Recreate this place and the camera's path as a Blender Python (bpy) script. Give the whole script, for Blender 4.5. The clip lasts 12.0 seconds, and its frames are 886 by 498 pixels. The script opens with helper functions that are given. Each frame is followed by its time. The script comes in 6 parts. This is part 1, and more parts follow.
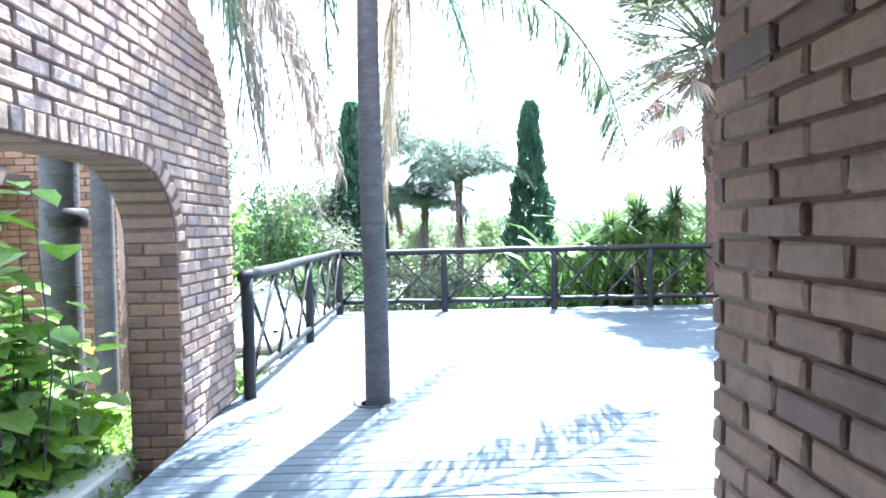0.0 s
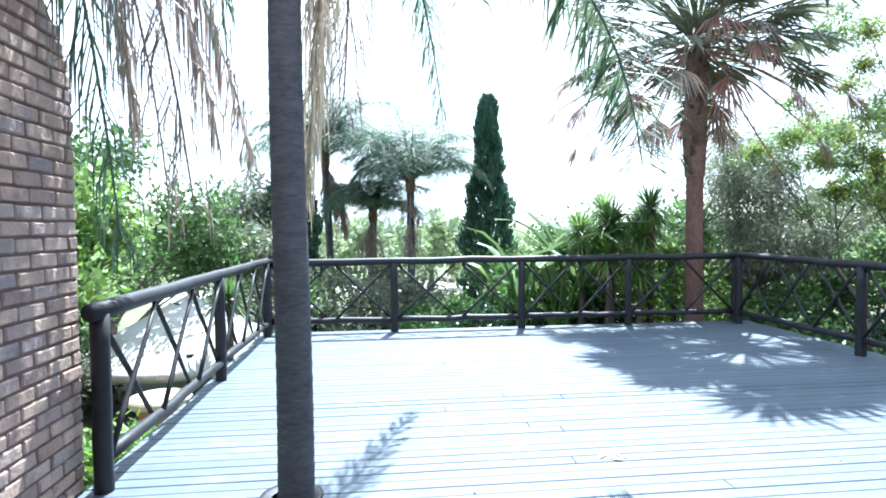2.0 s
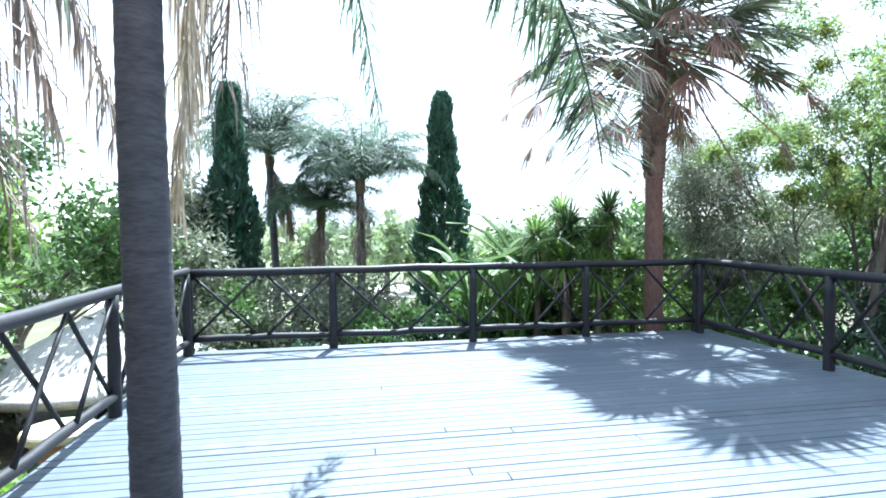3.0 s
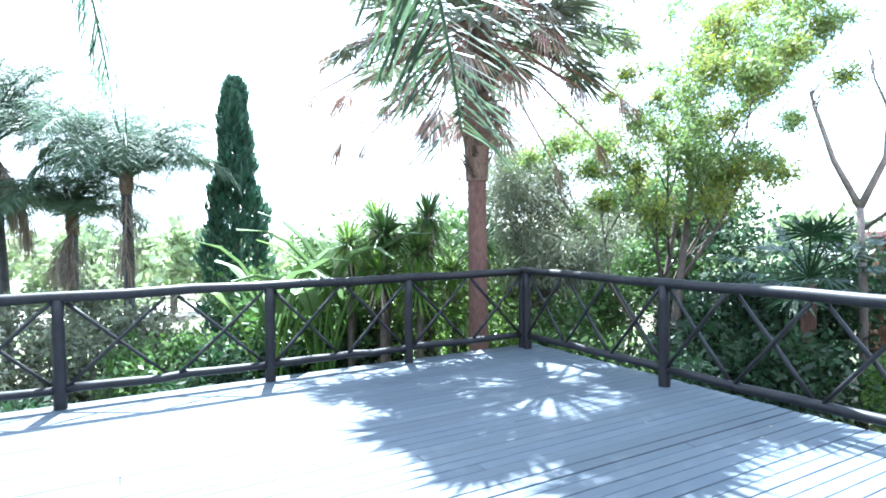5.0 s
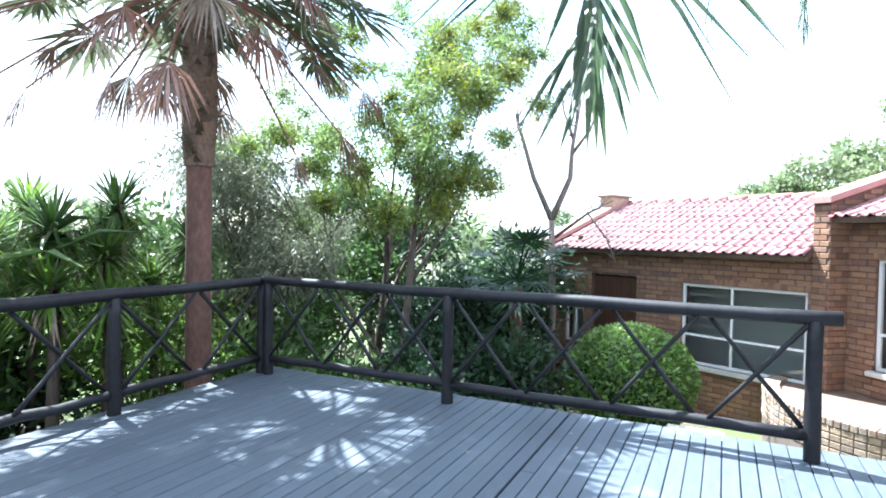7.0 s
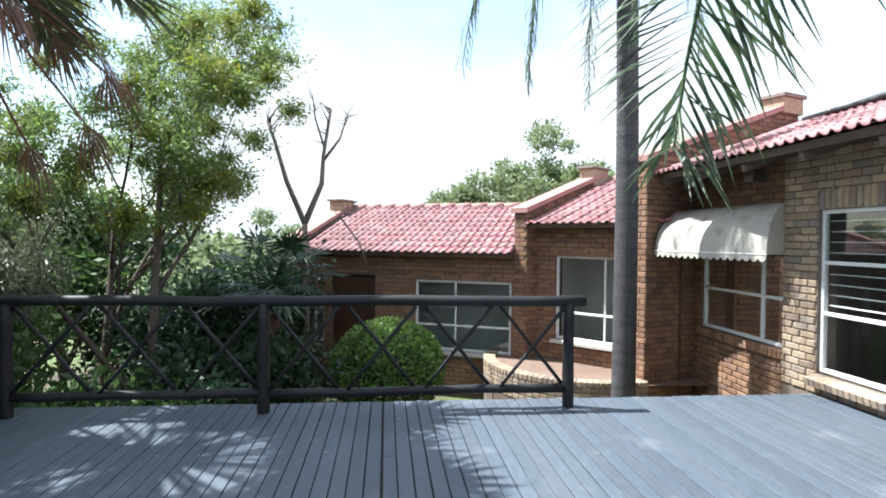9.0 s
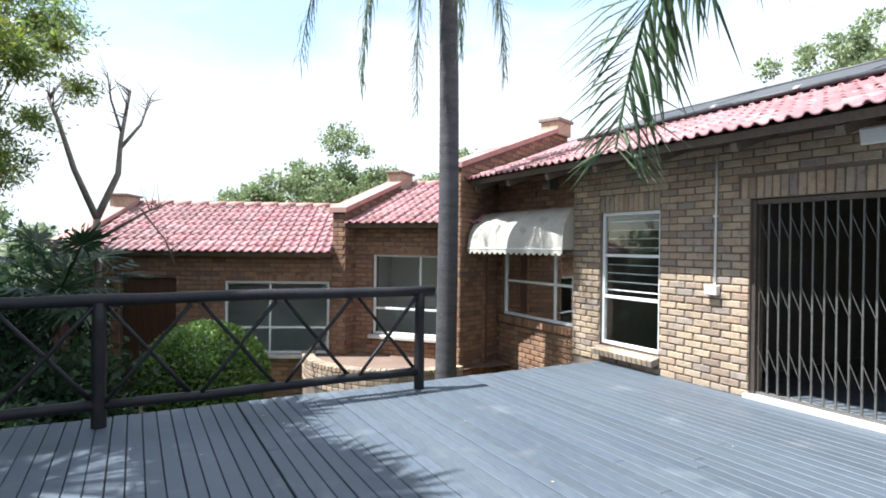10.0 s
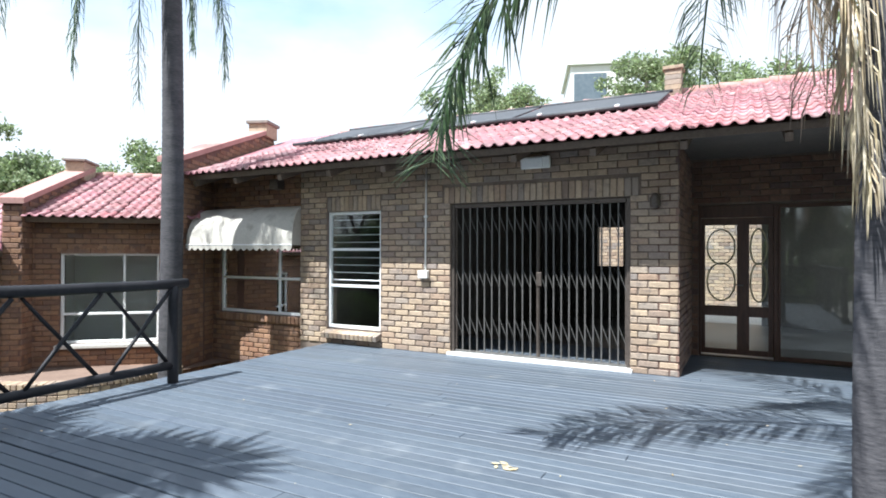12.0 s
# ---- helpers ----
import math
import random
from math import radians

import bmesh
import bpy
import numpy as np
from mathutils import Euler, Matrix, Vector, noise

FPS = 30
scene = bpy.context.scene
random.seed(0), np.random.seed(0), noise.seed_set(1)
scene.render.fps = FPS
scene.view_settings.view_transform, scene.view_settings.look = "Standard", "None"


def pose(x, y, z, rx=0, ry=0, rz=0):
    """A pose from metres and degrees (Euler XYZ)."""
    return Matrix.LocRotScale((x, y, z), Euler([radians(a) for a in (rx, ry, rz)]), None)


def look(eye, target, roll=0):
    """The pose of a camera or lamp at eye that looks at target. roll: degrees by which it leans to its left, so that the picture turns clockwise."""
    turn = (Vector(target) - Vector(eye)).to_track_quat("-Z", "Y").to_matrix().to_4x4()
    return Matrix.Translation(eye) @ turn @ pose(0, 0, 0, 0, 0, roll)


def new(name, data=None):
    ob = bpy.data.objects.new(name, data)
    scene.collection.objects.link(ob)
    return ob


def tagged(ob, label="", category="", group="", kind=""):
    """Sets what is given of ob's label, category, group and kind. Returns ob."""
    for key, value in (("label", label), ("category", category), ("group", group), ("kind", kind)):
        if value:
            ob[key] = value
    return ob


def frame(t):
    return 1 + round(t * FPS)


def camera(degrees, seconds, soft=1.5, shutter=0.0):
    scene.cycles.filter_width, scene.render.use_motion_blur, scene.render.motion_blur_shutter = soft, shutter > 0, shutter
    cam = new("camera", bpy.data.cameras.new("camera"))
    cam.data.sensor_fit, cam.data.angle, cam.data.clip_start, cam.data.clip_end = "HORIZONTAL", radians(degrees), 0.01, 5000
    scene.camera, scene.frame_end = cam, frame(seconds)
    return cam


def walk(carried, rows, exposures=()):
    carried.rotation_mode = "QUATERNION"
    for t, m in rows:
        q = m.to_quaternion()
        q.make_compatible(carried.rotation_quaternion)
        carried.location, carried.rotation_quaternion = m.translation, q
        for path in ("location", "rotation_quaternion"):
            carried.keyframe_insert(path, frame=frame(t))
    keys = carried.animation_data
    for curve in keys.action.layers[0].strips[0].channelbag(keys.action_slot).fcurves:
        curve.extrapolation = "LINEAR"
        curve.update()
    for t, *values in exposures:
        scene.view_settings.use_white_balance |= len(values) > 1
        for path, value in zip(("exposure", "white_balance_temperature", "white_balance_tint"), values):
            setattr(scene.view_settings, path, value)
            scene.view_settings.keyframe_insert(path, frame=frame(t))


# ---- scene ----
cam = camera(76.0, 12.0, soft=1.8)
PATH = [
    (0, (0.497, 0.29, 1.461), (0.533, 2.288, 1.386), -1.1),
    (0.5, (0.471, 0.7, 1.489), (0.525, 2.697, 1.407), -0.5),
    (1, (0.461, 1.071, 1.502), (0.549, 3.068, 1.423), -0.6),
    (1.5, (0.483, 1.414, 1.509), (0.628, 3.408, 1.431), -0.5),
    (2, (0.516, 1.76, 1.536), (0.73, 3.748, 1.461), -0.5),
    (2.5, (0.661, 2.105, 1.586), (0.921, 4.086, 1.51), -0.5),
    (4.5, (1.187, 3.443, 1.617), (1.997, 5.271, 1.555), -0.8),
    (5, (1.256, 3.817, 1.596), (2.232, 5.562, 1.542), -0.7),
    (5.5, (1.245, 4.216, 1.545), (2.448, 5.813, 1.509), -0.1),
    (6, (1.228, 4.602, 1.531), (2.651, 6.006, 1.499), -0.0),
    (6.5, (1.218, 5.05, 1.587), (2.836, 6.224, 1.537), 0.6),
    (7, (1.161, 5.41, 1.623), (2.952, 6.299, 1.572), 0.9),
    (9, (0.56, 6.626, 1.677), (2.55, 6.426, 1.638), 0.6),
    (9.5, (0.541, 7.09, 1.626), (2.463, 6.537, 1.599), 0.8),
    (10, (0.548, 7.526, 1.547), (2.304, 6.569, 1.537), 0.7),
    (10.5, (0.543, 7.841, 1.548), (2.128, 6.622, 1.539), 0.5),
    (11, (0.614, 8.276, 1.458), (1.95, 6.788, 1.468), 0.6),
    (11.5, (0.611, 8.589, 1.414), (1.73, 6.932, 1.428), 0.4),
    (12, (0.623, 8.816, 1.41), (1.566, 7.052, 1.422), 0.2),
]
EXPOSURES = [(0.0, 3.25, 5200, 3), (1.0, 2.95, 5200, 3), (2.5, 2.12, 5250, 3), (5.0, 2.9, 5200, 3), (6.5, 2.65, 5300, 4), (7.2, 2.3, 5500, 5), (8.8, 1.42, 5900, 6), (10.0, 1.3, 5900, 6), (11.0, 1.12, 5750, 5), (12.0, 1.22, 5800, 6)]
walk(cam, [(t, look(eye, target, roll)) for t, eye, target, roll in PATH], EXPOSURES)

# ---------------------------------------------------------------- light
SUN_DIR = Vector((0.30, 0.95, 1.75)).normalized()
sun_data = bpy.data.lights.new("sun", "SUN")
sun_data.energy, sun_data.angle, sun_data.color = 5.0, radians(0.6), (1.0, 0.95, 0.87)
sun = new("sun", sun_data)
sun.matrix_world = look(SUN_DIR * 60, (0, 0, 0))

world = bpy.data.worlds.new("world")
scene.world = world
world.use_nodes = True
wn, wl = world.node_tree.nodes, world.node_tree.links
sky = wn.new("ShaderNodeTexSky")
sky.sky_type, sky.sun_disc = "NISHITA", False
sky.sun_elevation = math.asin(SUN_DIR.z)
sky.sun_rotation = math.atan2(SUN_DIR.x, SUN_DIR.y)
sky.air_density, sky.dust_density = 1.3, 0.6
wtc = wn.new("ShaderNodeTexCoord")
wmap = wn.new("ShaderNodeMapping")
wmap.inputs["Scale"].default_value = (1.0, 1.0, 2.2)
wno = wn.new("ShaderNodeTexNoise")
wno.inputs["Scale"].default_value, wno.inputs["Detail"].default_value, wno.inputs["Roughness"].default_value = 1.7, 7, 0.5
wra = wn.new("ShaderNodeValToRGB")
wra.color_ramp.elements[0].color = (0.25, 0.25, 0.25, 1)
wra.color_ramp.elements[0].position, wra.color_ramp.elements[1].position = 0.38, 0.52
wmx = wn.new("ShaderNodeMix")
wmx.data_type = "RGBA"
wmx.inputs[7].default_value = (10.0, 10.2, 10.5, 1)
wl.new(wtc.outputs["Generated"], wmap.inputs["Vector"])
wl.new(wmap.outputs["Vector"], wno.inputs["Vector"])
wl.new(wno.outputs["Fac"], wra.inputs["Fac"])
wl.new(wra.outputs["Color"], wmx.inputs[0])
wgain = wn.new("ShaderNodeVectorMath")
wgain.operation = "MULTIPLY"
wgain.inputs[1].default_value = (2.6, 2.6, 2.6)
wl.new(sky.outputs["Color"], wgain.inputs[0])
wl.new(wgain.outputs["Vector"], wmx.inputs[6])
wl.new(wmx.outputs[2], wn["Background"].inputs["Color"])
wn["Background"].inputs["Strength"].default_value = 0.05

# ---------------------------------------------------------------- materials
def surface(name, c1, c2, rough=0.7, fine=40.0, coarse=3.0, bump=0.25, metallic=0.0, vary=0.0, island=False,
            stain=None, stretch=(1, 1, 1), spec=0.5, bump_dist=0.004, rough_var=0.12):
    """A procedural surface in world scale: fine grain, broad patches, bump, and a tint that differs from piece to piece."""
    m = bpy.data.materials.new(name)
    m.use_nodes = True
    n, l = m.node_tree.nodes, m.node_tree.links
    p = n["Principled BSDF"]
    geo = n.new("ShaderNodeNewGeometry")
    mp = n.new("ShaderNodeMapping")
    mp.inputs["Scale"].default_value = stretch
    l.new(geo.outputs["Position"], mp.inputs["Vector"])
    big, small = n.new("ShaderNodeTexNoise"), n.new("ShaderNodeTexNoise")
    big.inputs["Scale"].default_value, big.inputs["Detail"].default_value = coarse, 4
    small.inputs["Scale"].default_value, small.inputs["Detail"].default_value = fine, 5
    l.new(mp.outputs["Vector"], big.inputs["Vector"])
    l.new(mp.outputs["Vector"], small.inputs["Vector"])
    mean = n.new("ShaderNodeMath")
    mean.operation = "MULTIPLY_ADD"
    mean.inputs[1].default_value = 0.55
    l.new(small.outputs["Fac"], mean.inputs[0])
    half = n.new("ShaderNodeMath")
    half.operation = "MULTIPLY"
    half.inputs[1].default_value = 0.45
    l.new(big.outputs["Fac"], half.inputs[0])
    l.new(half.outputs[0], mean.inputs[2])
    ramp = n.new("ShaderNodeValToRGB")
    ramp.color_ramp.elements[0].position, ramp.color_ramp.elements[1].position = 0.36, 0.64
    ramp.color_ramp.elements[0].color, ramp.color_ramp.elements[1].color = (*c1, 1), (*c2, 1)
    l.new(mean.outputs[0], ramp.inputs["Fac"])
    colour = ramp.outputs["Color"]
    if stain:
        st = n.new("ShaderNodeTexNoise")
        st.inputs["Scale"].default_value, st.inputs["Detail"].default_value = stain[1], 6
        l.new(geo.outputs["Position"], st.inputs["Vector"])
        sr = n.new("ShaderNodeValToRGB")
        sr.color_ramp.elements[0].position, sr.color_ramp.elements[1].position = stain[2], stain[2] + 0.12
        l.new(st.outputs["Fac"], sr.inputs["Fac"])
        sm = n.new("ShaderNodeMix")
        sm.data_type = "RGBA"
        sm.inputs[7].default_value = (*stain[0], 1)
        l.new(sr.outputs["Color"], sm.inputs[0])
        l.new(colour, sm.inputs[6])
        colour = sm.outputs[2]
    if vary:
        hsv = n.new("ShaderNodeHueSaturation")
        rnd = geo.outputs["Random Per Island"] if island else n.new("ShaderNodeObjectInfo").outputs["Random"]
        for socket, lo, hi, mult in (("Value", 1 - vary, 1 + vary, 1.0), ("Hue", 0.5 - 0.035 * vary, 0.5 + 0.035 * vary, 7.31), ("Saturation", 1 - vary * 0.7, 1 + vary * 0.5, 3.17)):
            fr = n.new("ShaderNodeMath")
            fr.operation = "MULTIPLY"
            fr.inputs[1].default_value = mult
            l.new(rnd, fr.inputs[0])
            fc = n.new("ShaderNodeMath")
            fc.operation = "FRACT"
            l.new(fr.outputs[0], fc.inputs[0])
            mr = n.new("ShaderNodeMapRange")
            mr.inputs["To Min"].default_value, mr.inputs["To Max"].default_value = lo, hi
            l.new(fc.outputs[0], mr.inputs["Value"])
            l.new(mr.outputs[0], hsv.inputs[socket])
        l.new(colour, hsv.inputs["Color"])
        colour = hsv.outputs["Color"]
    l.new(colour, p.inputs["Base Color"])
    rr = n.new("ShaderNodeMapRange")
    rr.inputs["To Min"].default_value, rr.inputs["To Max"].default_value = max(rough - rough_var, 0.03), min(rough + rough_var, 1)
    l.new(small.outputs["Fac"], rr.inputs["Value"])
    l.new(rr.outputs[0], p.inputs["Roughness"])
    p.inputs["Metallic"].default_value = metallic
    p.inputs["Specular IOR Level"].default_value = spec
    if bump:
        b = n.new("ShaderNodeBump")
        b.inputs["Strength"].default_value, b.inputs["Distance"].default_value = bump, bump_dist
        l.new(mean.outputs[0], b.inputs["Height"])
        l.new(b.outputs["Normal"], p.inputs["Normal"])
    return m


def brick_material(name, island, tint=(1.04, 0.98, 0.90)):
    """Clay facing brick: each brick its own colour from a ramp of burnt reds, browns and greys, with pits and soot."""
    m = surface(name, (0.75, 0.75, 0.75), (1, 1, 1), rough=0.9, fine=42, coarse=9, bump=0.8, bump_dist=0.011, spec=0.2)
    n, l = m.node_tree.nodes, m.node_tree.links
    p = n["Principled BSDF"]
    grain = p.inputs["Base Color"].links[0].from_socket
    rnd = n.new("ShaderNodeNewGeometry").outputs["Random Per Island"] if island else n.new("ShaderNodeObjectInfo").outputs["Random"]
    r = n.new("ShaderNodeValToRGB")
    cols = [(0.0, (0.27, 0.215, 0.19)), (0.14, (0.39, 0.315, 0.25)), (0.32, (0.47, 0.385, 0.30)), (0.48, (0.36, 0.305, 0.27)),
            (0.62, (0.51, 0.42, 0.33)), (0.78, (0.37, 0.28, 0.225)), (0.92, (0.28, 0.255, 0.25)), (1.0, (0.46, 0.39, 0.32))]
    cols = [(q, tuple(a * b for a, b in zip(c, tint))) for q, c in cols]
    r.color_ramp.elements[0].color, r.color_ramp.elements[1].color = (*cols[0][1], 1), (*cols[-1][1], 1)
    for pos, c in cols[1:-1]:
        r.color_ramp.elements.new(pos).color = (*c, 1)
    l.new(rnd, r.inputs["Fac"])
    mx = n.new("ShaderNodeMix")
    mx.data_type, mx.blend_type = "RGBA", "MULTIPLY"
    mx.inputs[0].default_value = 1.0
    l.new(r.outputs["Color"], mx.inputs[6])
    l.new(grain, mx.inputs[7])
    # burnt patches across the faces
    geo = n.new("ShaderNodeNewGeometry")
    no = n.new("ShaderNodeTexNoise")
    no.inputs["Scale"].default_value, no.inputs["Detail"].default_value = 11, 5
    l.new(geo.outputs["Position"], no.inputs["Vector"])
    sr = n.new("ShaderNodeValToRGB")
    sr.color_ramp.elements[0].position, sr.color_ramp.elements[1].position = 0.55, 0.72
    sr.color_ramp.elements[1].color = (0.45, 0.45, 0.45, 1)
    l.new(no.outputs["Fac"], sr.inputs["Fac"])
    m2 = n.new("ShaderNodeMix")
    m2.data_type = "RGBA"
    m2.inputs[7].default_value = (0.11, 0.10, 0.105, 1)
    l.new(sr.outputs["Color"], m2.inputs[0])
    l.new(mx.outputs[2], m2.inputs[6])
    l.new(m2.outputs[2], p.inputs["Base Color"])
    return m


def leaf_material(name, c1, c2, vary=0.35, rough=0.45, thin=0.35):
    """Foliage: a tint for every leaf, a soft sheen, and light that comes through."""
    m = surface(name, c1, c2, rough=rough, fine=30, coarse=1.3, bump=0.0, vary=vary, island=True, spec=0.4)
    n, l = m.node_tree.nodes, m.node_tree.links
    p = n["Principled BSDF"]
    tr = n.new("ShaderNodeBsdfTranslucent")
    l.new(p.inputs["Base Color"].links[0].from_socket, tr.inputs["Color"])
    mx = n.new("ShaderNodeMixShader")
    mx.inputs[0].default_value = thin
    l.new(p.outputs[0], mx.inputs[1])
    l.new(tr.outputs[0], mx.inputs[2])
    l.new(mx.outputs[0], n["Material Output"].inputs["Surface"])
    return m


def glass_material(name, tint=(0.9, 0.95, 0.95)):
    m = bpy.data.materials.new(name)
    m.use_nodes = True
    p = m.node_tree.nodes["Principled BSDF"]
    p.inputs["Base Color"].default_value = (*tint, 1)
    p.inputs["Roughness"].default_value = 0.02
    p.inputs["Transmission Weight"].default_value = 1.0
    p.inputs["IOR"].default_value = 1.5
    return m


BRICK = brick_material("clay_brick", False)
BRICK_J = brick_material("clay_brick_rest", True)
# same clay brick, tinted dark: shade of entrance and arch put into its colour
BRICK_SHADED = brick_material("burnt_clay_brick", False, (0.66, 0.55, 0.55))
BRICK_SHADED_J = brick_material("burnt_clay_brick_rest", True, (0.54, 0.42, 0.39))
BRICK_PINK = brick_material("pale_burnt_brick", False, (1.02, 0.93, 0.95))
BRICK_PINK_J = brick_material("pale_burnt_brick_rest", True, (1.02, 0.93, 0.95))
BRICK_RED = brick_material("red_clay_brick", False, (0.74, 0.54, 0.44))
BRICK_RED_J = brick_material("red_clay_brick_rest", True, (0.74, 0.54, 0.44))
MORTAR_RED = surface("red_mortar", (0.11, 0.065, 0.052), (0.17, 0.108, 0.088), 0.95, 60, 4, 0.4)
MORTAR = surface("mortar", (0.14, 0.105, 0.085), (0.22, 0.175, 0.145), 0.95, 60, 4, 0.4)
DECK = surface("deck_paint", (0.070, 0.087, 0.114), (0.102, 0.122, 0.150), 0.55, 30, 1.6, 0.25, vary=0.10,
               stain=((0.128, 0.146, 0.170), 2.3, 0.60), stretch=(0.25, 1, 1), spec=0.45)
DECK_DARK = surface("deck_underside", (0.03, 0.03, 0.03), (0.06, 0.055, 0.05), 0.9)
POLE = surface("creosoted_pole", (0.009, 0.009, 0.012), (0.022, 0.021, 0.025), 0.55, 24, 5, 0.6, stretch=(1, 1, 0.6), spec=0.35)
PALM_BARK = surface("palm_bark", (0.042, 0.040, 0.047), (0.096, 0.091, 0.098), 0.85, 18, 3, 0.7, stretch=(1, 1, 3.5), bump_dist=0.012)
FAN_BARK = surface("fan_palm_bark", (0.10, 0.05, 0.04), (0.19, 0.105, 0.08), 0.9, 22, 3, 0.7, stretch=(1, 1, 0.5), bump_dist=0.012)
FIBRE = surface("palm_fibre", (0.09, 0.06, 0.045), (0.21, 0.15, 0.11), 0.95, 26, 5, 0.6, vary=0.3, island=True)
TREE_BARK = surface("tree_bark", (0.06, 0.048, 0.04), (0.14, 0.11, 0.09), 0.9, 26, 4, 0.6, stretch=(1, 1, 0.4), bump_dist=0.01)
DEAD_WOOD = surface("dead_wood", (0.15, 0.12, 0.11), (0.27, 0.23, 0.20), 0.9, 26, 4, 0.5)
TILE = surface("clay_roof_tile", (0.255, 0.105, 0.118), (0.37, 0.185, 0.20), 0.62, 35, 2.5, 0.35, vary=0.22, stain=((0.42, 0.29, 0.285), 5.0, 0.58))
TILE_J = surface("clay_roof_tile_rest", (0.255, 0.105, 0.118), (0.37, 0.185, 0.20), 0.62, 35, 2.5, 0.35, vary=0.22, island=True, stain=((0.42, 0.29, 0.285), 5.0, 0.58))
COPING = surface("red_coping", (0.33, 0.175, 0.155), (0.44, 0.26, 0.235), 0.75, 40, 3, 0.4)
WHITE = surface("white_enamel", (0.74, 0.75, 0.76), (0.82, 0.82, 0.82), 0.4, 30, 3, 0.08)
CEIL = surface("soffit_board", (0.10, 0.075, 0.06), (0.17, 0.13, 0.10), 0.8, 30, 3, 0.2)
# room dimness behind gate and door put into a dark plaster colour
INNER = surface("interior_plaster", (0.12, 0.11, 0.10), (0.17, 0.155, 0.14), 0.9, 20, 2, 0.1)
PALE_WALL = surface("pale_room_plaster", (0.76, 0.75, 0.73), (0.83, 0.82, 0.80), 0.9, 20, 2, 0.1)
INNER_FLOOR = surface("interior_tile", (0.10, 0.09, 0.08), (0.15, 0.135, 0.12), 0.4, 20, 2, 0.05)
GATE = surface("bronze_metal", (0.085, 0.07, 0.06), (0.14, 0.115, 0.10), 0.45, 40, 5, 0.1, metallic=0.5)
STEEL = surface("galvanised_bar", (0.13, 0.125, 0.12), (0.21, 0.20, 0.19), 0.5, 40, 5, 0.1, metallic=0.6)
DOORWOOD = surface("stained_door_wood", (0.05, 0.022, 0.014), (0.10, 0.048, 0.03), 0.45, 20, 4, 0.2, stretch=(6, 6, 0.6))
CANVAS = surface("awning_canvas", (0.43, 0.405, 0.36), (0.56, 0.53, 0.48), 0.9, 45, 3, 0.2, stain=((0.34, 0.31, 0.27), 3.0, 0.58))
CONCRETE = surface("bleached_concrete", (0.48, 0.46, 0.43), (0.62, 0.60, 0.56), 0.9, 25, 2, 0.3)
PLASTIC = surface("white_plastic", (0.72, 0.72, 0.70), (0.80, 0.80, 0.78), 0.5, 30, 3, 0.03)
SOLAR = surface("solar_mat", (0.035, 0.037, 0.042), (0.07, 0.072, 0.08), 0.55, 30, 3, 0.3)
SOIL = surface("garden_soil", (0.045, 0.035, 0.025), (0.13, 0.11, 0.075), 0.95, 14, 0.6, 0.8, stain=((0.10, 0.14, 0.045), 0.5, 0.46), bump_dist=0.05)
SAND = surface("bleached_drive", (0.42, 0.38, 0.33), (0.55, 0.50, 0.44), 0.95, 10, 0.7, 0.5)
TERRA = surface("terracotta", (0.40, 0.19, 0.09), (0.52, 0.27, 0.14), 0.8, 30, 4, 0.2)
CREAM = surface("cream_stone", (0.62, 0.53, 0.33), (0.72, 0.64, 0.44), 0.8, 30, 4, 0.2)
THATCH = surface("weathered_thatch", (0.36, 0.34, 0.32), (0.56, 0.54, 0.51), 0.95, 40, 3, 0.8, stretch=(1, 1, 0.3), bump_dist=0.02)
STUCCO = surface("white_stucco", (0.68, 0.67, 0.65), (0.76, 0.75, 0.73), 0.9, 20, 2, 0.2)
GLASS = glass_material("window_glass")
DARKPANE = surface("far_pane", (0.10, 0.13, 0.16), (0.14, 0.17, 0.20), 0.15, 5, 1, 0.0)
LEAF_PALM = leaf_material("palm_leaf", (0.06, 0.10, 0.055), (0.125, 0.165, 0.085))
LEAF_PALM_GREY = leaf_material("palm_leaf_blue", (0.075, 0.125, 0.09), (0.16, 0.215, 0.13), thin=0.45)
LEAF_DEAD = leaf_material("dead_frond", (0.19, 0.145, 0.115), (0.34, 0.27, 0.21), thin=0.2)
LEAF_DEAD_RED = leaf_material("dead_fan_leaf", (0.20, 0.10, 0.075), (0.33, 0.19, 0.145), thin=0.2)
LEAF_TAN = leaf_material("bleached_frond", (0.38, 0.30, 0.19), (0.62, 0.53, 0.38), thin=0.2)
LEAF_FAN = leaf_material("fan_leaf", (0.085, 0.105, 0.065), (0.175, 0.185, 0.115))
# dark green deepened further to carry the tree shade over the shrubs
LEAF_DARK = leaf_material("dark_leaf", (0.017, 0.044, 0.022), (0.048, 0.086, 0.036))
LEAF_MID = leaf_material("mid_leaf", (0.06, 0.125, 0.035), (0.13, 0.205, 0.06))
LEAF_BRIGHT = leaf_material("bright_leaf", (0.12, 0.21, 0.045), (0.22, 0.32, 0.085), thin=0.45)
# bright leaf raised further: sunlight on the side court plants put into colour
LEAF_SUNLIT = leaf_material("lime_leaf", (0.20, 0.34, 0.06), (0.34, 0.47, 0.12), thin=0.5)
LEAF_YELLOW = leaf_material("yellow_leaf", (0.17, 0.21, 0.03), (0.32, 0.34, 0.06), thin=0.45)
LEAF_GREY = leaf_material("grey_leaf", (0.125, 0.145, 0.09), (0.22, 0.235, 0.155))
LEAF_AIRY = leaf_material("airy_leaf", (0.12, 0.195, 0.055), (0.23, 0.31, 0.10), thin=0.55)
# cypress green lightened to paint in the haze before it
LEAF_CYP_HAZE = leaf_material("hazy_cypress_leaf", (0.03, 0.078, 0.05), (0.075, 0.14, 0.085))
